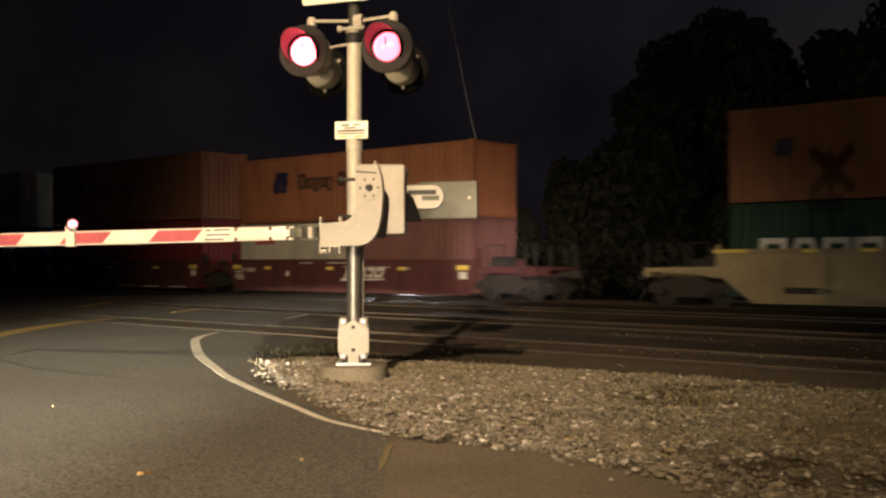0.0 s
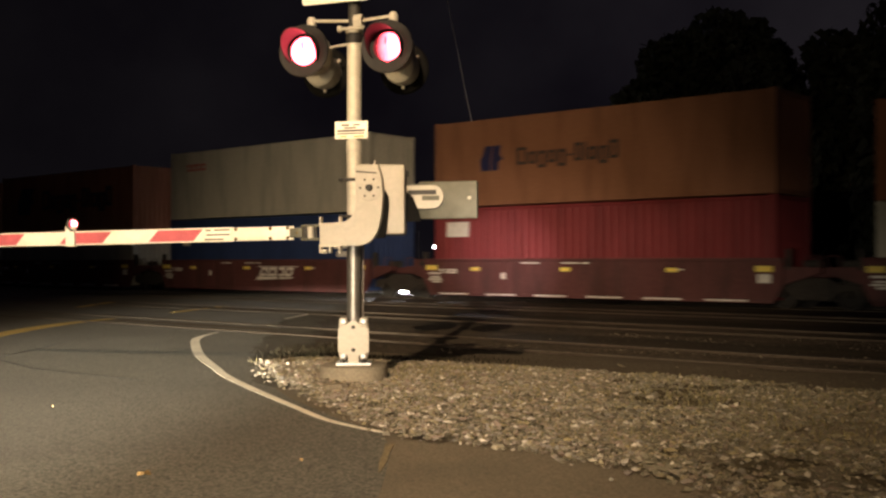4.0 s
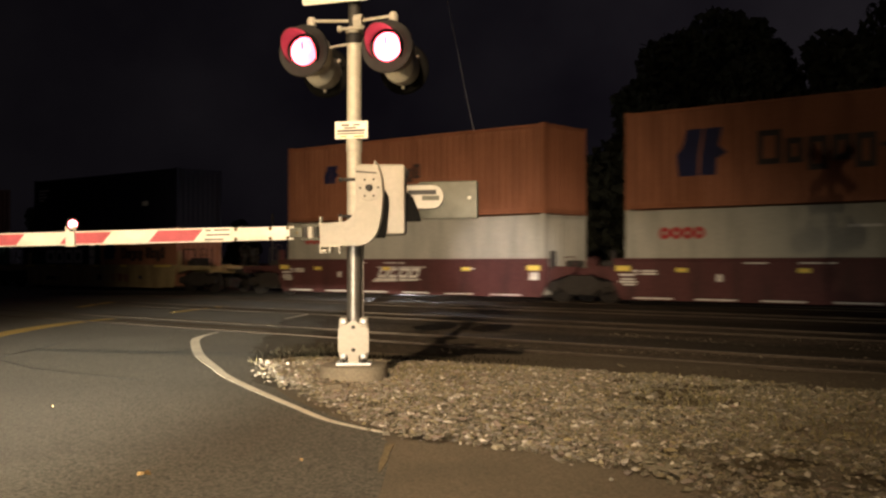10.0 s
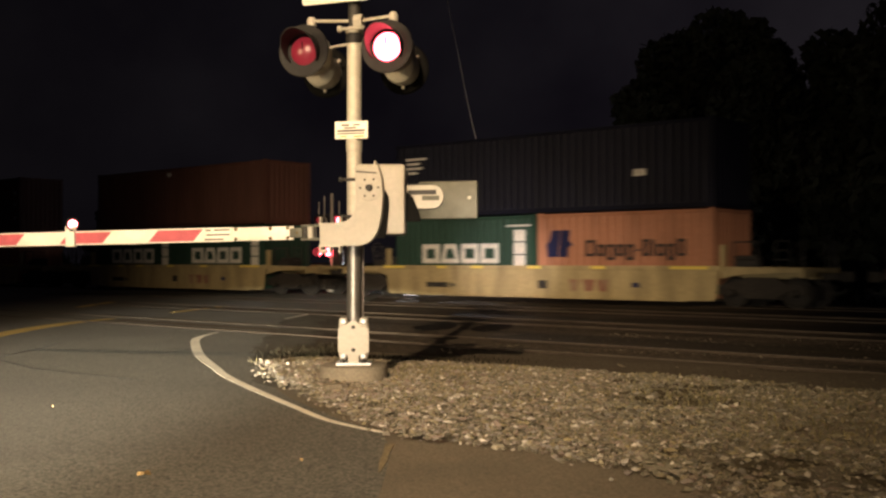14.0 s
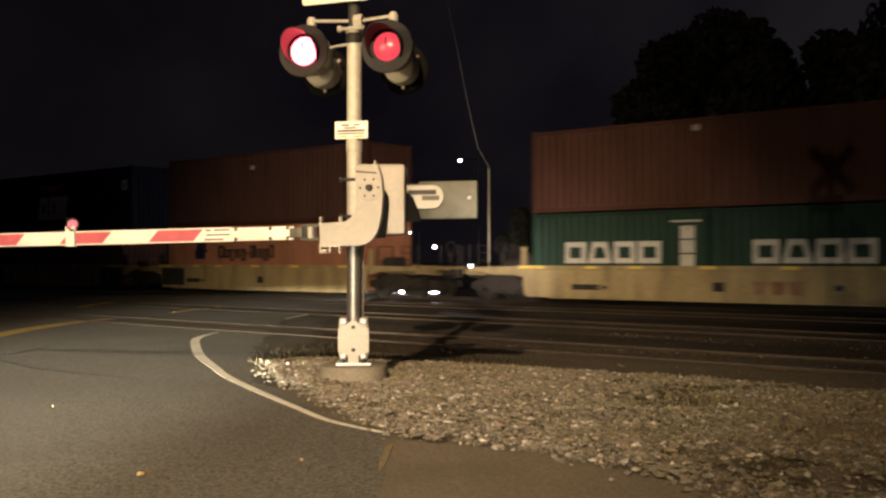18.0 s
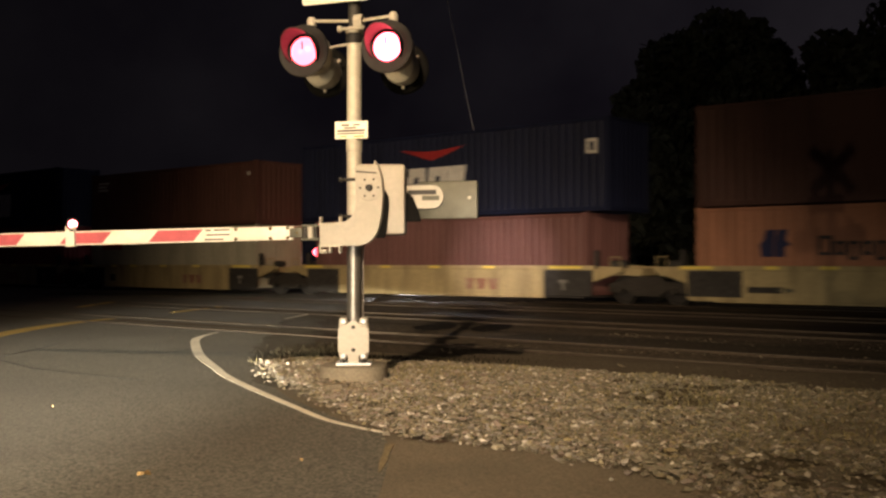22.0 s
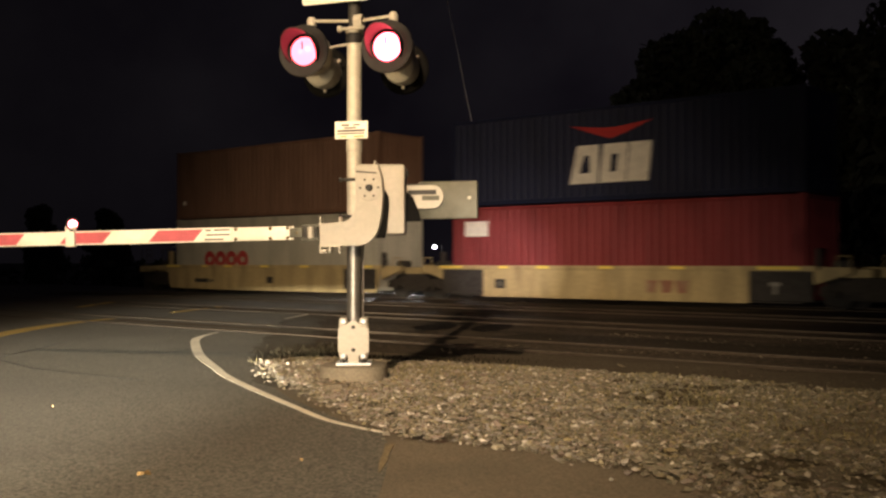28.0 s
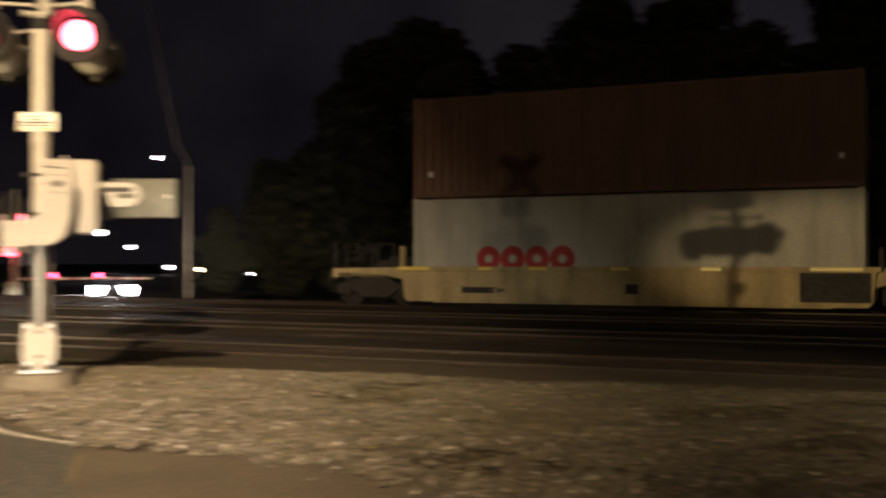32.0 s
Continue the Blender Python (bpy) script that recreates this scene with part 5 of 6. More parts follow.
        for x, z, w, h in ((-5.9, 0.86, 0.5, 0.06), (-5.3, 0.98, 0.8, 0.05), (-5.25, 0.90, 0.7, 0.05), (-5.85, 0.74, 0.45, 0.05), (-5.85, 0.66, 0.6, 0.05), (-5.8, 0.58, 0.4, 0.05), (-1.9, 1.22, 0.7, 0.035), (-0.2, 1.22, 1.0, 0.035), (-2.95, 0.72, 0.16, 0.20), (5.85, 0.70, 0.36, 0.24), (3.3, 1.03, 0.3, 0.04)):
            part("stencil", Shape().box(x - w / 2, x + w / 2, y - 0.0535, y, z, z + h), STENCIL, t, smooth=False)
    else:
        zt = top - 0.10
        for k, x in enumerate((-5.95, -3.75, -2.2, 0.1, 2.45, 5.45)):
            w = (0.50, 0.20, 0.24, 0.25, 0.24, 0.60)[k]
            part("reflector", Shape().box(x - w, x + w, y - 0.074, y - 0.04, zt, zt + 0.09), REFLECT, t, "yellow reflective tape", smooth=False)
        marks = ((-3.9, 0.42, 0.40, 0.30, CAR_GREY), (-3.9, 0.49, 0.2, 0.16, MID_STEEL)) if style == "dark" else ((-3.9, 0.42, 1.1, 0.17, CAR_GREY), (-3.4, 0.46, 0.45, 0.09, MID_STEEL), (0.4, 0.44, 0.34, 0.26, CAR_GREY))
        for k, (x, z, w, h, ink) in enumerate(marks):
            part("stencil", Shape().box(x - w / 2, x + w / 2, y - 0.0385 - 0.002 * k, y, z, z + h), ink, t, smooth=False)
        if lettering:
            ink = LOGO_MAROON
            x = 1.4
            for i in range(3):
                xx = x + 0.5 * i
                part("lettering", Shape().prism([(xx + 0.08, 0.38), (xx + 0.34, 0.38), (xx + 0.42, 0.74), (xx, 0.74)], y - 0.0388, y, "y"), ink, t, "faded lettering shape", smooth=False)
            if lettering == 2:
                part("emblem", Shape().box(3.6, 3.86, y - 0.0385, y, 0.52, 0.66), LOGO_BLUE, t, smooth=False)
        if style == "dark":
            part("stencil", Shape().box(5.2, 5.5, y - 0.052, y - 0.04, 0.62, 0.72).box(5.3, 5.4, y - 0.052, y - 0.04, 0.40, 0.62), DOOR_BAR, t, smooth=False)
    # platforms and trucks at the ends
    for end, kind in ((1, front), (-1, back)):
        x0 = end * half
        if kind == "end":
            deck = Shape()
            lo, hi = sorted((x0, x0 + end * 2.35))
            deck.box(lo, hi, -0.55, 0.55, 0.80, 1.02, 0.02)
            for sy in (-1, 1):
                pts = [(x0, 0.80), (x0 + end * 0.55, 0.92), (x0 + end * 1.9, 0.98), (x0 + end * 2.35, 0.98), (x0 + end * 2.35, 1.10), (x0, 1.14)]
                deck.prism(pts, sy * 1.25 - 0.09, sy * 1.25 + 0.09, "y")
            lo, hi = sorted((x0 + end * 2.2, x0 + end * 2.35))
            deck.box(lo, hi, -1.35, 1.35, 0.84, 1.10, 0.02)
            part("end_platform", deck, paint, t, "open end platform over the truck", smooth=False)
            lo, hi = sorted((x0 + end * 0.15, x0 + end * 0.75))
            part("brake_cylinder", Shape().tube((x0 + end * 0.3, -0.9, 1.22), (x0 + end * 0.95, -0.9, 1.22), 0.14, 14).box(lo, hi, -0.75, -0.2, 1.05, 1.45, 0.02), CAR_GREY, t)
            rail_frame(t, x0 + end * 1.75 - 0.2, -1.25, 0.4, 0.75, 1.08, CAR_GREY)
            rail_frame(t, x0 + end * 2.28 - 0.02, 1.0, 0.05, 0.8, 1.08, CAR_GREY)
            for px, py in ((0.35, -1.25), (0.95, -1.1), (2.3, -1.25), (1.2, 1.2), (2.3, 1.2)):
                part("stanchion", Shape().tube((x0 + end * px, py, 1.05), (x0 + end * px, py, 1.85), 0.025, 8), CAR_GREY, t)
            part("top_bar", Shape().pipe([(x0 + end * 0.35, -1.25, 1.82), (x0 + end * 0.95, -1.1, 1.82)], 0.02, 6), CAR_GREY, t)
            part("brake_wheel", Shape().turn([(0.26, -0.02), (0.285, 0.0), (0.26, 0.02), (0.24, 0.0), (0.26, -0.02)], 20, pose(x0 + end * 2.33, 0.5, 1.75, 0, 90, 0)).tube((x0 + end * 2.3, 0.5, 1.05), (x0 + end * 2.3, 0.5, 1.75), 0.025, 8), CAR_GREY, t)
            part("corner_post", Shape().box(*sorted((x0 - end * 0.02, x0 + end * 0.10)), -1.36, -1.18, 1.0, 1.75, 0.01), paint, t)
            truck(t, x0 + end * 1.05)
            coupler(t, x0 + end * 2.35, end)
        else:
            lo, hi = sorted((x0, x0 + end * 1.25))
            part("end_platform", Shape().box(lo, hi, -0.6, 0.6, 0.85, 1.08, 0.02).prism([(x0, 0.66), (x0 + end * 1.0, 0.98), (x0 + end * 1.0, 1.12), (x0, 1.14)], -1.34, -1.16, "y").prism([(x0, 0.66), (x0 + end * 1.0, 0.98), (x0 + end * 1.0, 1.12), (x0, 1.14)], 1.16, 1.34, "y"), paint, t, "open end platform between units", smooth=False)
            part("guide_post", Shape().box(*sorted((x0 + end * 0.05, x0 + end * 0.16)), -1.36, -1.2, 1.05, 1.62, 0.01), CAR_GREY, t)
            part("grab_iron", Shape().pipe([(x0 + end * 0.6, -1.33, 1.1), (x0 + end * 0.6, -1.33, 1.42), (x0 + end * 0.95, -1.33, 1.42), (x0 + end * 0.95, -1.33, 1.1)], 0.018, 6), paint, t)
            part("brake_gear", Shape().tube((x0 + end * 0.3, -0.7, 1.2), (x0 + end * 0.8, -0.7, 1.2), 0.12, 12), CAR_GREY, t)
            if kind == "share":
                truck(t, x0 + end * 1.42)
    return t


def load(s_left, lower, upper, floor=FLOOR):
    """Two layers: each is (length, height, colour, label, smooth, marks); lower may be a list of short ones."""
    lows = lower if isinstance(lower, list) else [lower]
    x = s_left
    for length, height, colour, label, smooth, marks in lows:
        container(x, length, height, floor, colour, label, smooth, marks)
        x += length + 0.08
    length, height, colour, label, smooth, marks = upper
    mid = s_left + 12.19 / 2
    container(mid - length / 2, length, height, floor + lows[0][1] + 0.012, colour, label, smooth, marks)


# shares of the height: width, foot, top, taper
LONG_WORD = [(0.72, 0, 1, 0), (0.52, 0, 0.72, 0), (0.56, -0.24, 0.72, 0), (0.52, 0, 0.72, 0), (0.56, -0.24, 0.72, 0), (0.30, 0.30, 0.42, 0), (0.50, 0, 1, 0.0), (0.15, 0, 1, 0), (0.56, 0, 0.72, 0), (0.52, -0.24, 0.72, 0), (0.56, 0, 1, 0)]
FOUR_WORD = [(1.15, 0, 1, 0.0), (1.25, 0, 1, 0.26), (1.15, 0, 1, 0.04), (1.15, 0, 1, 0.0)]
THREE_WORD = [(0.86, 0, 1, 0.10), (0.74, 0, 1, 0.0), (0.62, 0, 1, 0.08)]
F40, F20, F45 = 12.19, 6.058, 13.72


def train():
    def long_word(x, z, h):
        return (blocks, (x, z, h, LONG_WORD, LOGO_INK, 0.13, 0.0, "lettering", 0.17))

    def four_word(x, z, h):
        return (blocks, (x, z, h, FOUR_WORD, STENCIL, 0.14, 0.0, "lettering", 0.24))

    def three_word(x, z, h):
        return (blocks, (x, z, h, THREE_WORD, STENCIL, 0.05, 0.15, "lettering", 0.27))
    ship_small = [(swallow_mark, (2.05, 1.40, 0.66)), long_word(3.5, 1.38, 0.50)]
    ship_wide = [(swallow_mark, (2.0, 1.15, 0.82)), long_word(3.5, 1.28, 0.56)]
    ship_big = [(swallow_mark, (1.7, 0.90, 1.33)), long_word(4.15, 1.10, 0.93)]
    ship_low = [(swallow_mark, (1.9, 1.18, 0.74)), long_word(3.5, 1.22, 0.52)]
    ship_20 = [(swallow_mark, (0.35, 1.2, 0.84)), long_word(1.8, 1.22, 0.50)]
    four_20 = [four_word(1.25, 1.01, 0.65), (panel_mark, (5.2, 0.90, 0.45, 0.37)), (panel_mark, (5.2, 1.31, 0.45, 0.37)), (panel_mark, (5.2, 1.72, 0.45, 0.37)), (panel_mark, (4.9, 2.2, 0.95, 0.05))]
    rings = lambda h, x, z: [(flower_mark, (x, z, h))]
    apl = [three_word(5.3, 0.57, 1.15), (eagle_mark, (5.1, 1.95, 3.0, 0.45)), (blocks, (12.9, 1.78, 0.46, [(0.8, 0, 1, 0)], STENCIL, 0.1))]
    apl40 = [three_word(4.75, 0.55, 1.17), (eagle_mark, (4.75, 1.87, 2.9, 0.48))]
    specks = [(panel_mark, (11.6, 2.0, 0.12, 0.14)), (panel_mark, (11.6, 1.4, 0.12, 0.14)), (panel_mark, (11.6, 0.7, 0.12, 0.14)), (panel_mark, (5.6, 2.2, 0.2, 0.16))]
    cai = [(panel_mark, (0.55, 1.9, 0.95, 0.5))]
    plain_or = "dull orange corrugated shipping container with a dark emblem"
    # lead car with a tan body
    well_car(-6.83, "tan", "end", "end", "tan single well car of the freight train", half=6.35)
    load(-12.93, (F40, STD, "green", "dark green shipping container with white block lettering", False, [four_word(0.9, 0.97, 0.64), (panel_mark, (5.0, 0.95, 0.45, 1.1)), four_word(7.2, 0.97, 0.64)]), (F40, STD, "orange_dull", plain_or, False, [(swallow_mark, (1.3, 1.2, 0.5))]), 0.30)
    # five-unit oxide red set
    oxide = [(-34.25, 2, "end", "share"), (-49.05, 1, "none", "share"), (-64.38, 2, "none", "share"), (-79.48, 1, "none", "share"), (-94.58, 3, "none", "end")]
    for s, lt, fr, bk in oxide:
        well_car(s + F40 / 2, "oxide", fr, bk, "oxide red well car unit with white stencils", lt)
    grey20 = (F20, STD, "white", "light grey short shipping container with red ring marks", False, rings(0.30, 0.9, 1.75))
    load(-34.25, [grey20, (F20, STD, "wine", "wine red short corrugated shipping container", False, [(panel_mark, (0.3, 1.85, 0.3, 0.4))])], (F40, STD, "orange", "orange corrugated shipping container with dark lettering", False, ship_wide))
    load(-49.05, (F40, HIGH, "red", "red corrugated shipping container", False, cai), (F40, HIGH, "orange_dull", "dull orange shipping container with dark lettering", True, ship_wide))
    load(-64.38, (F40, HIGH, "blue", "dark blue shipping container with a torn white patch", True, [(panel_mark, (0.9, 1.75, 0.55, 0.3)), (panel_mark, (10.3, 1.55, 1.2, 0.22)), (panel_mark, (10.5, 1.25, 0.8, 0.2))]), (F40, HIGH, "white", "off-white refrigerated shipping container with faint red print", True, [(blocks, (1.2, 2.05, 0.28, [(1.05, 0, 1, 0)] * 4, LOGO_RED, 0.12))]))
    load(-79.48, (F40, STD, "white", "pale grey shipping container with red ring marks", True, rings(0.36, 1.15, 1.7) + [(small_print, (6.6, 1.95, 1))]), (F40, HIGH, "orange", "orange shipping container with large dark lettering", False, ship_big))
    load(-94.58, (F40, STD, "white", "pale grey shipping container with red ring marks", True, rings(0.34, 1.0, 1.72)), (F40, HIGH, "orange", "orange shipping container with small dark lettering", False, ship_small))
    # two single yellow cars
    for s in (-114.1, -133.45):
        well_car(s + F40 / 2, "yellow", "end", "end", "faded yellow single well car with yellow tape", 2)
    green20 = (F20, STD, "green", "dark green short container with white block lettering", False, four_20)
    load(-114.1, [green20, (F20, STD, "salmon", "orange short container with blue emblem and dark lettering", False, ship_20)], (F40, STD, "navy", "nearly black navy shipping container", False, [(small_print, (0.5, 2.0, 4)), (panel_mark, (9.6, 1.0, 0.4, 0.2))]))
    load(-133.45, [green20, green20], (F40, STD, "rust", "rust brown corrugated shipping container", False, specks[3:]))
    # five-unit yellow and grey set
    yellow = [(-153.05, "yellow", "end", "share", 0), (-168.85, "dark", "none", "share", 1), (-184.55, "dark", "none", "share", 1), (-200.0, "dark", "none", "none", 1), (-215.7, "yellow", "share", "end", 0)]
    for s, st, fr, bk, lt in yellow:
        well_car(s + F40 / 2, st, fr, bk, "faded yellow well car unit with yellow reflective tape", lt)
    load(-153.05, (F40, STD, "salmon", "orange container with blue emblem and dark lettering", False, ship_low), (F40, HIGH, "brown", "dark brown corrugated shipping container", False, specks))
    load(-168.85, (F40, STD, "wine", "wine red corrugated shipping container", False, ()), (F45, HIGH, "apl", "dark blue long container with white block letters", False, apl))
    load(-184.55, (F40, STD, "cream", "cream corrugated container with red ring marks", False, rings(0.40, 0.95, 1.62)), (F40, STD, "rust", "rust brown corrugated shipping container", False, specks[:1] + [(small_print, (0.6, 2.1, 3))]))
    load(-200.0, (F40, HIGH, "red", "red corrugated container with a white plate", False, cai), (F40, HIGH, "apl", "dark blue container with white block letters", False, apl40))
    load(-215.7, (F40, HIGH, "white", "light grey container with large red ring marks", True, rings(0.72, 2.0, 0.80)), (F40, HIGH, "umber", "dull brown corrugated shipping container", False, specks[2:3] + [(panel_mark, (0.5, 0.6, 0.14, 0.16))]))


train()

# ---- behind the tracks ----
HEAD = glow("headlamp_glow", (1.0, 0.98, 1.0), 220)
LED = glow("led_street_lamp_glow", (1.0, 0.97, 1.0), 45)
WARM = glow("warm_lamp_glow", (1.0, 0.78, 0.42), 30)
REDLAMP = glow("red_marker_glow", (1.0, 0.05, 0.12), 25)


def street_lamp(x, y, z, head=0.35, ground_z=-1.2, arm=1.6, material=None):
    t = thing("street_lamp", pose(x + arm, y, ground_z), "tall street lamp with a bright white lamp head", "street lamp", "lamps beyond the tracks")
    h = z - ground_z
    part("pole", Shape().tube((0, 0, 0), (0, 0, h + 0.2), 0.10, 12, 0.06), DARK_STEEL, t)
    part("bracket", Shape().pipe([(0, 0, h), (-arm * 0.5, 0, h + 0.18), (-arm, 0, h + 0.12)], 0.035, 8), DARK_STEEL, t)
    hd = part("lamp_head", Shape().box(-arm - head, -arm + head, -0.16, 0.16, 0.04, 0.16, 0.03).move(pose(0, 0, h)), DARK_STEEL, t)
    part("lens", Shape().turn([(0.0, -0.62 * head), (0.34 * head, -0.52 * head), (0.55 * head, -0.22 * head), (0.6 * head, 0.04), (0.0, 0.06)], 16, pose(-arm, 0, h)), material or LED, hd, "glowing white lamp lens")
    return t


def utility_pole(x, y, z0, z1):
    t = thing("utility_pole", pose(x, y, z0), "slim pale weathered utility pole", "utility pole")
    part("pole", Shape().tube((0, 0, 0), (0, 0, z1 - z0), 0.085, 14, 0.07), POLE_WOOD, t)
    part("pole_band", Shape().turn([(0.07, 0), (0.08, 0.01), (0.08, 0.06), (0.07, 0.07)], 14, pose(0, 0, z1 - z0 - 0.6)), GALV, t)


def waiting_car(x, y, z, yaw, body=BODYWORK):
    """A car that faces -y, its headlights on."""
    t = thing("waiting_car", pose(x, y, z, 0, 0, yaw), "dark car waiting with bright headlights at the far gate", "car")
    side = [(-2.2, 0.35), (-2.25, 0.75), (-1.1, 0.98), (-0.4, 1.45), (1.2, 1.5), (2.0, 1.05), (2.2, 0.95), (2.2, 0.35)]
    part("body", Shape().prism(side, -0.85, 0.85, "x"), body, t, smooth=False)
    part("windscreen", Shape().add([(-0.75, -1.13, 1.0), (0.75, -1.13, 1.0), (0.65, -0.45, 1.44), (-0.65, -0.45, 1.44)], [(0, 1, 2, 3)]).move(pose(0, -0.012, 0.008)), GLASS_DARK, t)
    part("grille", Shape().box(-0.5, 0.5, -2.29, -2.2, 0.45, 0.7, 0.02), BLACK, t)
    part("bumper", Shape().box(-0.88, 0.88, -2.32, -2.1, 0.28, 0.44, 0.04), body, t)
    for sx in (-0.66, 0.66):
        part("headlight", Shape().box(sx - 0.30, sx + 0.30, -2.29, -2.18, 0.50, 0.88, 0.08), HEAD, t, "glaring white headlight")
        for yy in (-1.35, 1.35):
            w = part("wheel", Shape().turn([(0.0, 0.09), (0.2, 0.1), (0.22, 0.1), (0.31, 0.09), (0.33, 0.05), (0.33, -0.09), (0.0, -0.09)], 20, pose(sx * 1.18, yy, 0.33, 0, 90 if sx > 0 else -90, 0)), TYRE, t)
    return t


def far_signal():
    x, y = -4.75, 45.0
    t = thing("crossing_signal", pose(x, y, 0.0, 0, 0, 165), "distant crossing signal seen from behind, red lamps lit", "crossing signal")
    part("mast", Shape().tube((0, 0, 0), (0, 0, 4.2), 0.07, 14), GALV, t)
    part("junction_base", Shape().box(-0.2, 0.2, -0.2, 0.2, 0.0, 0.52, 0.03), GALV, t)
    part("cross_arm", Shape().tube((-0.55, 0, 3.3), (0.55, 0, 3.3), 0.025, 8), DARK_STEEL, t)
    for sx in (-0.45, 0.45):
        lamp_unit(t, pose(sx, -0.2, 3.05))
        lamp_unit(t, pose(sx, 0.3, 3.05, 0, 0, 180), 0 if sx > 0 else 1)
    for dx, top in ((0.55, 3.85), (0.30, 4.1), (-0.06, 4.0), (-0.37, 3.85)):
        part("bracket_rod", Shape().tube((dx, 0.1, 2.9), (dx, 0.1, top), 0.028, 8), GALV, t)
    part("gear_box", Shape().box(-0.5, -0.12, -0.2, 0.2, 1.15, 1.8, 0.03), DARK_STEEL, t)
    for k, sx in enumerate((0.56, 0.04)):
        b = part("side_lamp", Shape().turn([(0.15, -0.01), (0.2, 0.0), (0.15, 0.02), (0.15, -0.01)], 20, pose(sx, 0.28, 1.70, -90)), BLACK, t)
        drum("lamp_globe", 0.19, pose(sx, 0.22, 1.70, 0, 0, 180), t, k)
    g = thing("crossing_gate", pose(x, y, 0.0, 0, 0, -4), "distant lowered striped gate arm with red marker lamps", "crossing gate")
    part("gate_arm", Shape().box(0.2, 5.2, -0.02, 0.02, 0.60, 0.68, 0.004), SIGN_WHITE, g)
    for i in range(6):
        part("red_stripe", Shape().box(0.4 + i * 0.82, 0.8 + i * 0.82, -0.024, 0.024, 0.602, 0.678), ARM_RED, g, smooth=False)
    part("post", Shape().box(0.1, 0.24, -0.1, 0.1, 0.0, 0.72, 0.01), DARK_STEEL, g)
    for xx in (1.45, 3.2):
        part("marker_lamp", Shape().turn([(0.0, 0.86), (0.06, 0.84), (0.08, 0.77), (0.05, 0.68)], 14, pose(xx, 0, 0)), REDLAMP, g, "glowing red marker lamp")


def cabinet():
    t = thing("relay_cabinet", pose(-10.55, 50.5, 0.0, 0, 0, -8), "beige metal relay cabinet on a low footing", "cabinet")
    part("body", Shape().box(-0.62, 0.62, -0.45, 0.45, 0.1, 0.90, 0.02), CABINET, t)
    part("roof", Shape().prism([(-0.66, 0.90), (0.66, 0.90), (0.5, 0.97), (-0.5, 0.97)], -0.5, 0.5, "y"), CABINET, t, smooth=False)
    for sx in (-0.33, 0.33):
        d = part("door", Shape().box(sx - 0.31, sx + 0.31, -0.47, -0.45, 0.16, 0.85, 0.005), CABINET, t)
        part("handle", Shape().box(sx * 0.25 - 0.02, sx * 0.25 + 0.02, -0.495, -0.47, 0.5, 0.62, 0.004), DARK_STEEL, d)
    part("footing", Shape().box(-0.75, 0.75, -0.55, 0.55, -0.35, 0.1), CONCRETE, t)
    w = thing("low_shed", pose(-13.0, 53.0, -0.1, 0, 0, -8), "low dark grey shed beside the relay cabinet", "shed")
    part("wall", Shape().box(-1.7, 1.7, -1.0, 1.0, -0.3, 0.9), CAR_GREY, w, smooth=False)
    part("roof", Shape().prism([(-1.8, 0.9), (1.8, 0.9), (1.7, 1.02), (-1.7, 1.02)], -1.1, 1.1, "y"), DARK_STEEL, w, smooth=False)
    p = thing("marker_post", pose(-7.85, 48.5, -0.2), "thin grey steel post beside the tracks", "post")
    part("post", Shape().tube((0, 0, 0), (0, 0, 3.7), 0.05, 10), CAR_GREY, p)


def overhead_cable():
    pts = [(2.4, 55, 6.25), (1.85, 55, 7.2), (1.5, 55, 8.64), (1.15, 55, 10.3), (0.83, 55, 12.0), (0.5, 55, 13.6), (0.18, 55, 15.2), (-0.2, 55, 17.0)]
    tagged(part("guy_wire", Shape().pipe(pts, 0.020, 6), PALE_WIRE), "thin pale steel guy wire against the night sky", "wire")


def leaf_cloud(rng, n, centre, radii, size):
    v, f = [], []
    for i in range(n):
        d = rng.normal(size=3)
        d /= np.linalg.norm(d)
        c = np.array(centre) + d * np.array(radii) * rng.uniform(0.45, 1.05) ** 0.6
        a, b = rng.normal(size=3), rng.normal(size=3)
        a *= size / np.linalg.norm(a)
        b *= size * 0.6 / np.linalg.norm(b)
        k = len(v)
        v += [tuple(c - a), tuple(c + b), tuple(c + a), tuple(c - b)]
        f.append((k, k + 1, k + 2, k + 3))
    return v, f


def tree(seed, height, spread):
    rng = np.random.default_rng(seed)
    t = thing("tree", pose(0, 0, 0), "tall dark tree against the night sky", "tree", "trees behind the tracks")
    trunk, crown = Shape(), Shape()
    trunk.tube((0, 0, -0.3), (0.15, 0.1, height * 0.55), 0.035 * height * 0.5, 10, 0.012 * height)
    for i in range(11):
        h = height * (0.22 + 0.06 * i)
        a = rng.uniform(0, 6.28)
        r = spread * (1.0 - 0.45 * (i / 11)) * rng.uniform(0.5, 0.95)
        tip = (r * math.cos(a), r * math.sin(a), h + height * rng.uniform(0.08, 0.2))
        trunk.tube((0, 0, h), tip, 0.10, 6, 0.03)
        v, f = leaf_cloud(rng, 480, tip, (spread * 0.42, spread * 0.42, height * 0.11), 0.38)
        crown.add(v, f)
    v, f = leaf_cloud(rng, 520, (0, 0, height * 0.86), (spread * 0.4, spread * 0.4, height * 0.14), 0.36)
    crown.add(v, f)
    v, f = leaf_cloud(rng, 2600, (0, 0, height * 0.45), (spread * 0.8, spread * 0.8, height * 0.42), 0.55)
    crown.add(v, f)
    part("trunk", trunk, BARK, t)
    part("crown", crown, LEAF, t, "dense dark foliage", smooth=False)
    return t


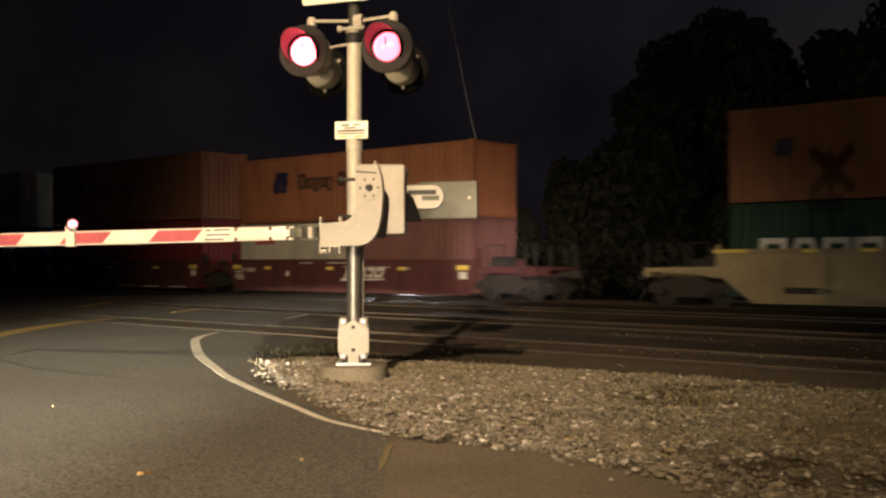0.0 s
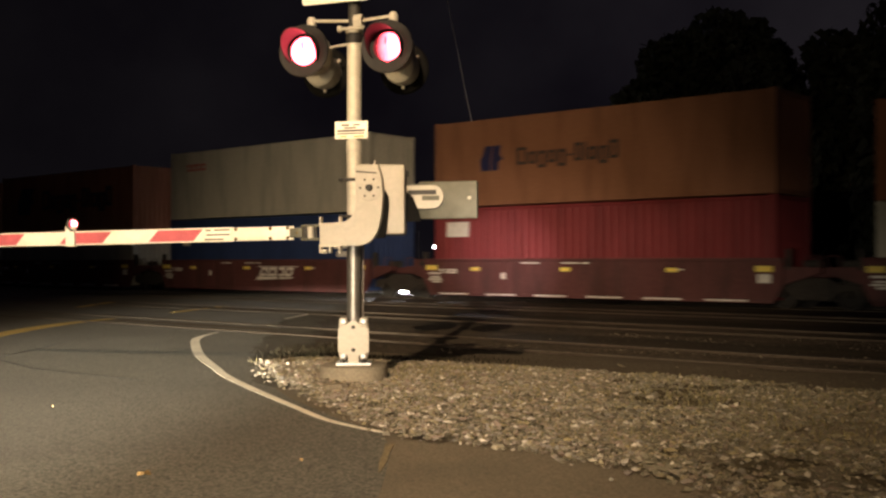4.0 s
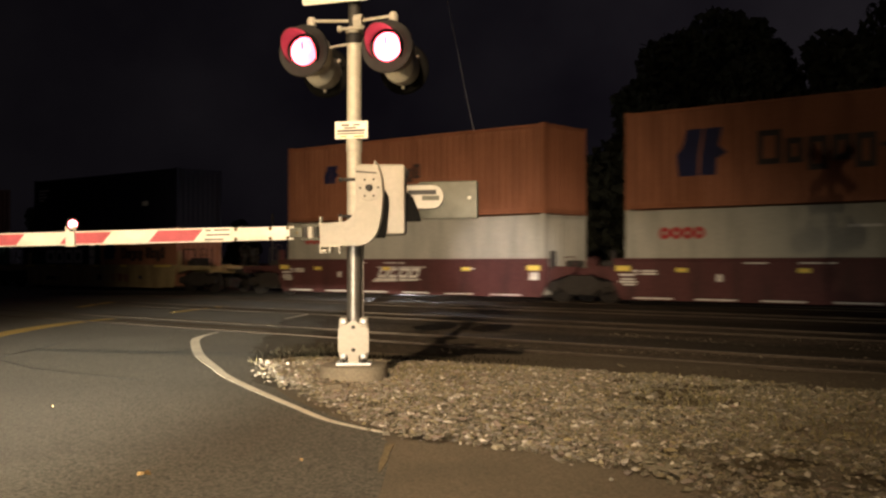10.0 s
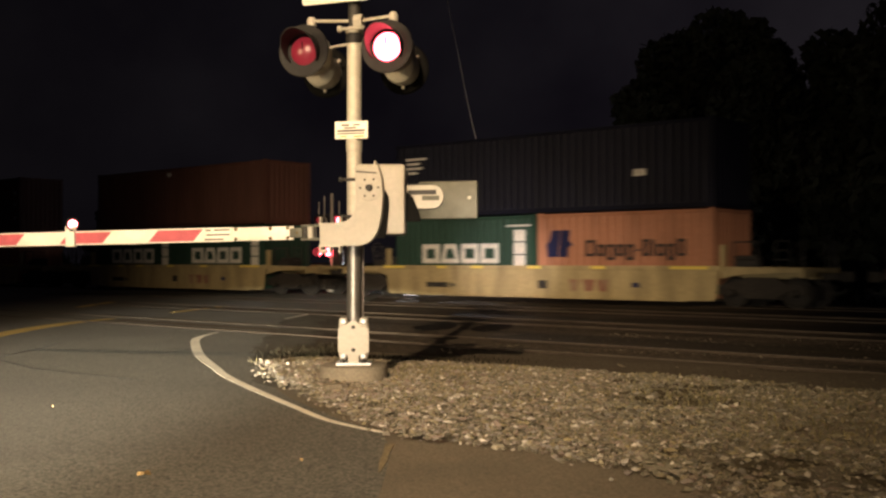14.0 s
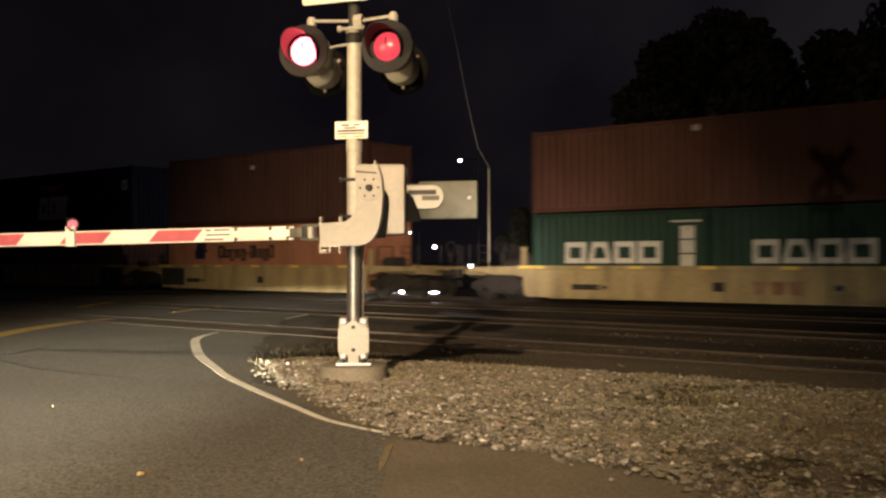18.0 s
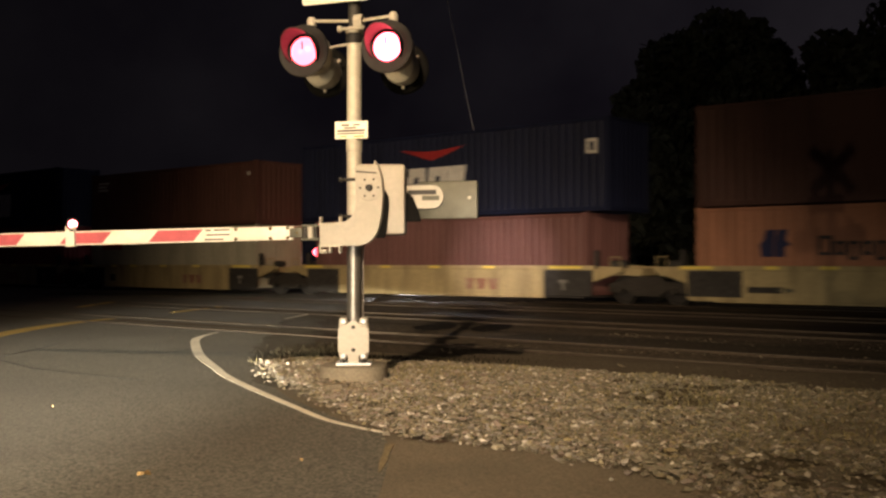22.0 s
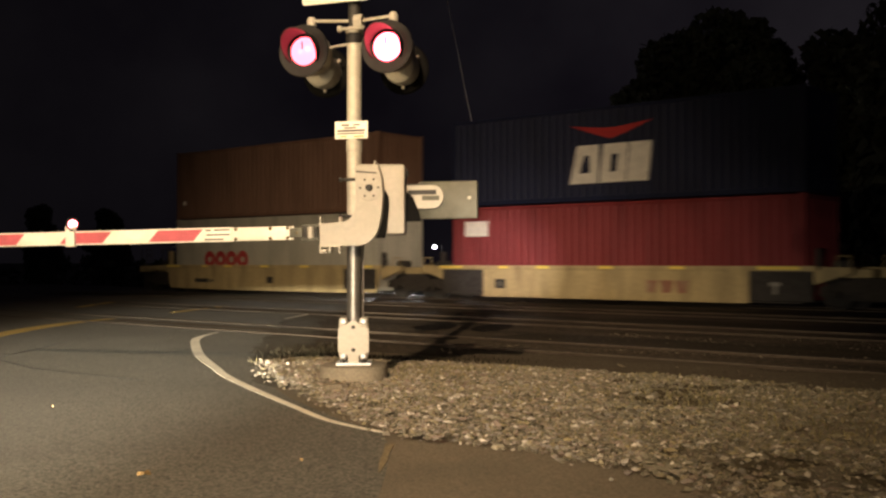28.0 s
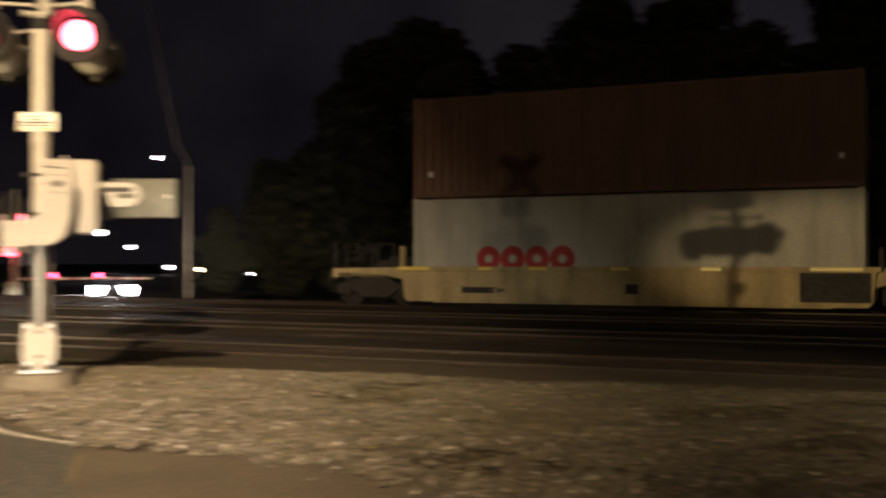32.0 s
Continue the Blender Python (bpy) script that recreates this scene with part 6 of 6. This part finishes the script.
def trees():
    a, b = tree(11, 17.0, 4.6), tree(12, 13.0, 4.0)
    spots = [(a, 17, 70, 1.02, 0), (b, 13.2, 66, 1.02, 40), (b, 15.4, 69, 1.2, 310), (a, 20.5, 72, 1.08, 110), (b, 25.5, 66, 1.3, 15), (b, 31, 64, 1.3, 95), (b, 38, 60, 1.3, 170), (a, 50, 62, 1.2, 60), (a, 24, 76, 1.05, 90), (b, 20, 64, 1.1, 150), (a, 30, 70, 1.2, 200), (b, 27, 60, 1.2, 250), (a, 37, 66, 1.25, 300), (b, 34, 56, 1.25, 20), (a, 44, 58, 1.2, 130),
             (b, 9.6, 72, 0.72, 75), (b, 6.0, 80, 0.5, 10), (a, 10.5, 88, 0.5, 30),
             (b, -30, 95, 0.55, 60), (a, -38, 100, 0.45, 10), (b, -20, 105, 0.5, 190)]
    used = set()
    for src, x, y, k, turn in spots:
        m = pose(x, y, -1.3, 0, 0, turn)
        if src.name in used:
            c = copy_thing(src, m)
        else:
            used.add(src.name)
            c = src
            c.matrix_basis = m
        c.scale = (k, k, k)


def undergrowth():
    """Dark scrub along the far side of the railway."""
    rng = np.random.default_rng(21)
    s = Shape()
    for i in range(150):
        a = rng.uniform(-48, 58)
        d = rng.uniform(62, 108)
        if -12 < a < 9 and d < 96:
            continue
        x, y = d * math.sin(radians(a)), d * math.cos(radians(a))
        h = rng.uniform(1.2, 3.2) * (1.35 if a > 9 else 0.8)
        v, f = leaf_cloud(rng, 60, (x, y, -1.1 + h * 0.6), (2.6, 2.0, h * 0.7), 0.5)
        s.add(v, f)
    setting("undergrowth", s, LEAF, None, "dark scrub along the far side of the railway", "bushes", kind="stuff", smooth=False)


undergrowth()
far_signal()
cabinet()
waiting_car(-1.13, 52.3, -0.66, 0)
street_lamp(1.45, 90.0, 10.0, 0.25)
street_lamp(-5.0, 150.0, 5.6, 0.8)
street_lamp(-1.9, 240.0, 5.0, 0.8)
street_lamp(6.3, 240.0, 0.6, 0.9, -1.3, 1.0)
street_lamp(13.2, 240.0, 0.1, 1.0, -1.3, 1.0, WARM)
street_lamp(24.6, 240.0, -0.9, 1.0, -1.4, 0.6)
utility_pole(2.4, 55.0, -1.1, 6.2)
overhead_cable()
trees()


# ---- movement ----
def motions():
    for ob, s, z in MOVING:
        walk(ob, [(t, on_track(s + SPEED * t, z)) for t in (0.0, 8.0, 16.0, 24.0, 32.0)])
    step = math.degrees(SPEED / 0.42) / 10.0
    for ob, home in WHEELSETS:
        walk(ob, [(i / 10.0, home @ pose(0, 0, 0, 0, (step * i) % 360.0, 0)) for i in range(321)])
    # the lamps turn on every 1.2 s, one after the other, and fade through their quarters
    half, start = 0.5975, 12.96
    for ob, home, phase in DRUMS:
        events = []
        k = -24
        while start + k * half < 32.4:
            on = (k % 2 == 0) == (phase == 0)
            t0 = start + k * half
            if on:
                events += [(t0, 0)]
            else:
                events += [(t0 + 0.04, 1), (t0 + 0.205, 2), (t0 + 0.37, 3)]
            k += 1
        rows = []
        angle = 0.0
        for t0, q in events:
            if t0 < 0:
                angle = -90.0 * q
                continue
            if not rows:
                rows.append((0.0, angle))
            if t0 > 31.9:
                break
            if t0 - 0.034 > rows[-1][0]:
                rows.append((t0 - 0.034, angle))
            rows.append((t0, angle - 45.0))
            angle -= 90.0
            rows.append((t0 + 0.034, angle))
        rows.append((32.0, angle))
        fitted = []
        for t0, a in rows:
            if not fitted or frame(t0) > frame(fitted[-1][0]):
                fitted.append((t0, a))
        walk(ob, [(t0, home @ pose(0, 0, 0, 0, 0, a)) for t0, a in fitted])


motions()
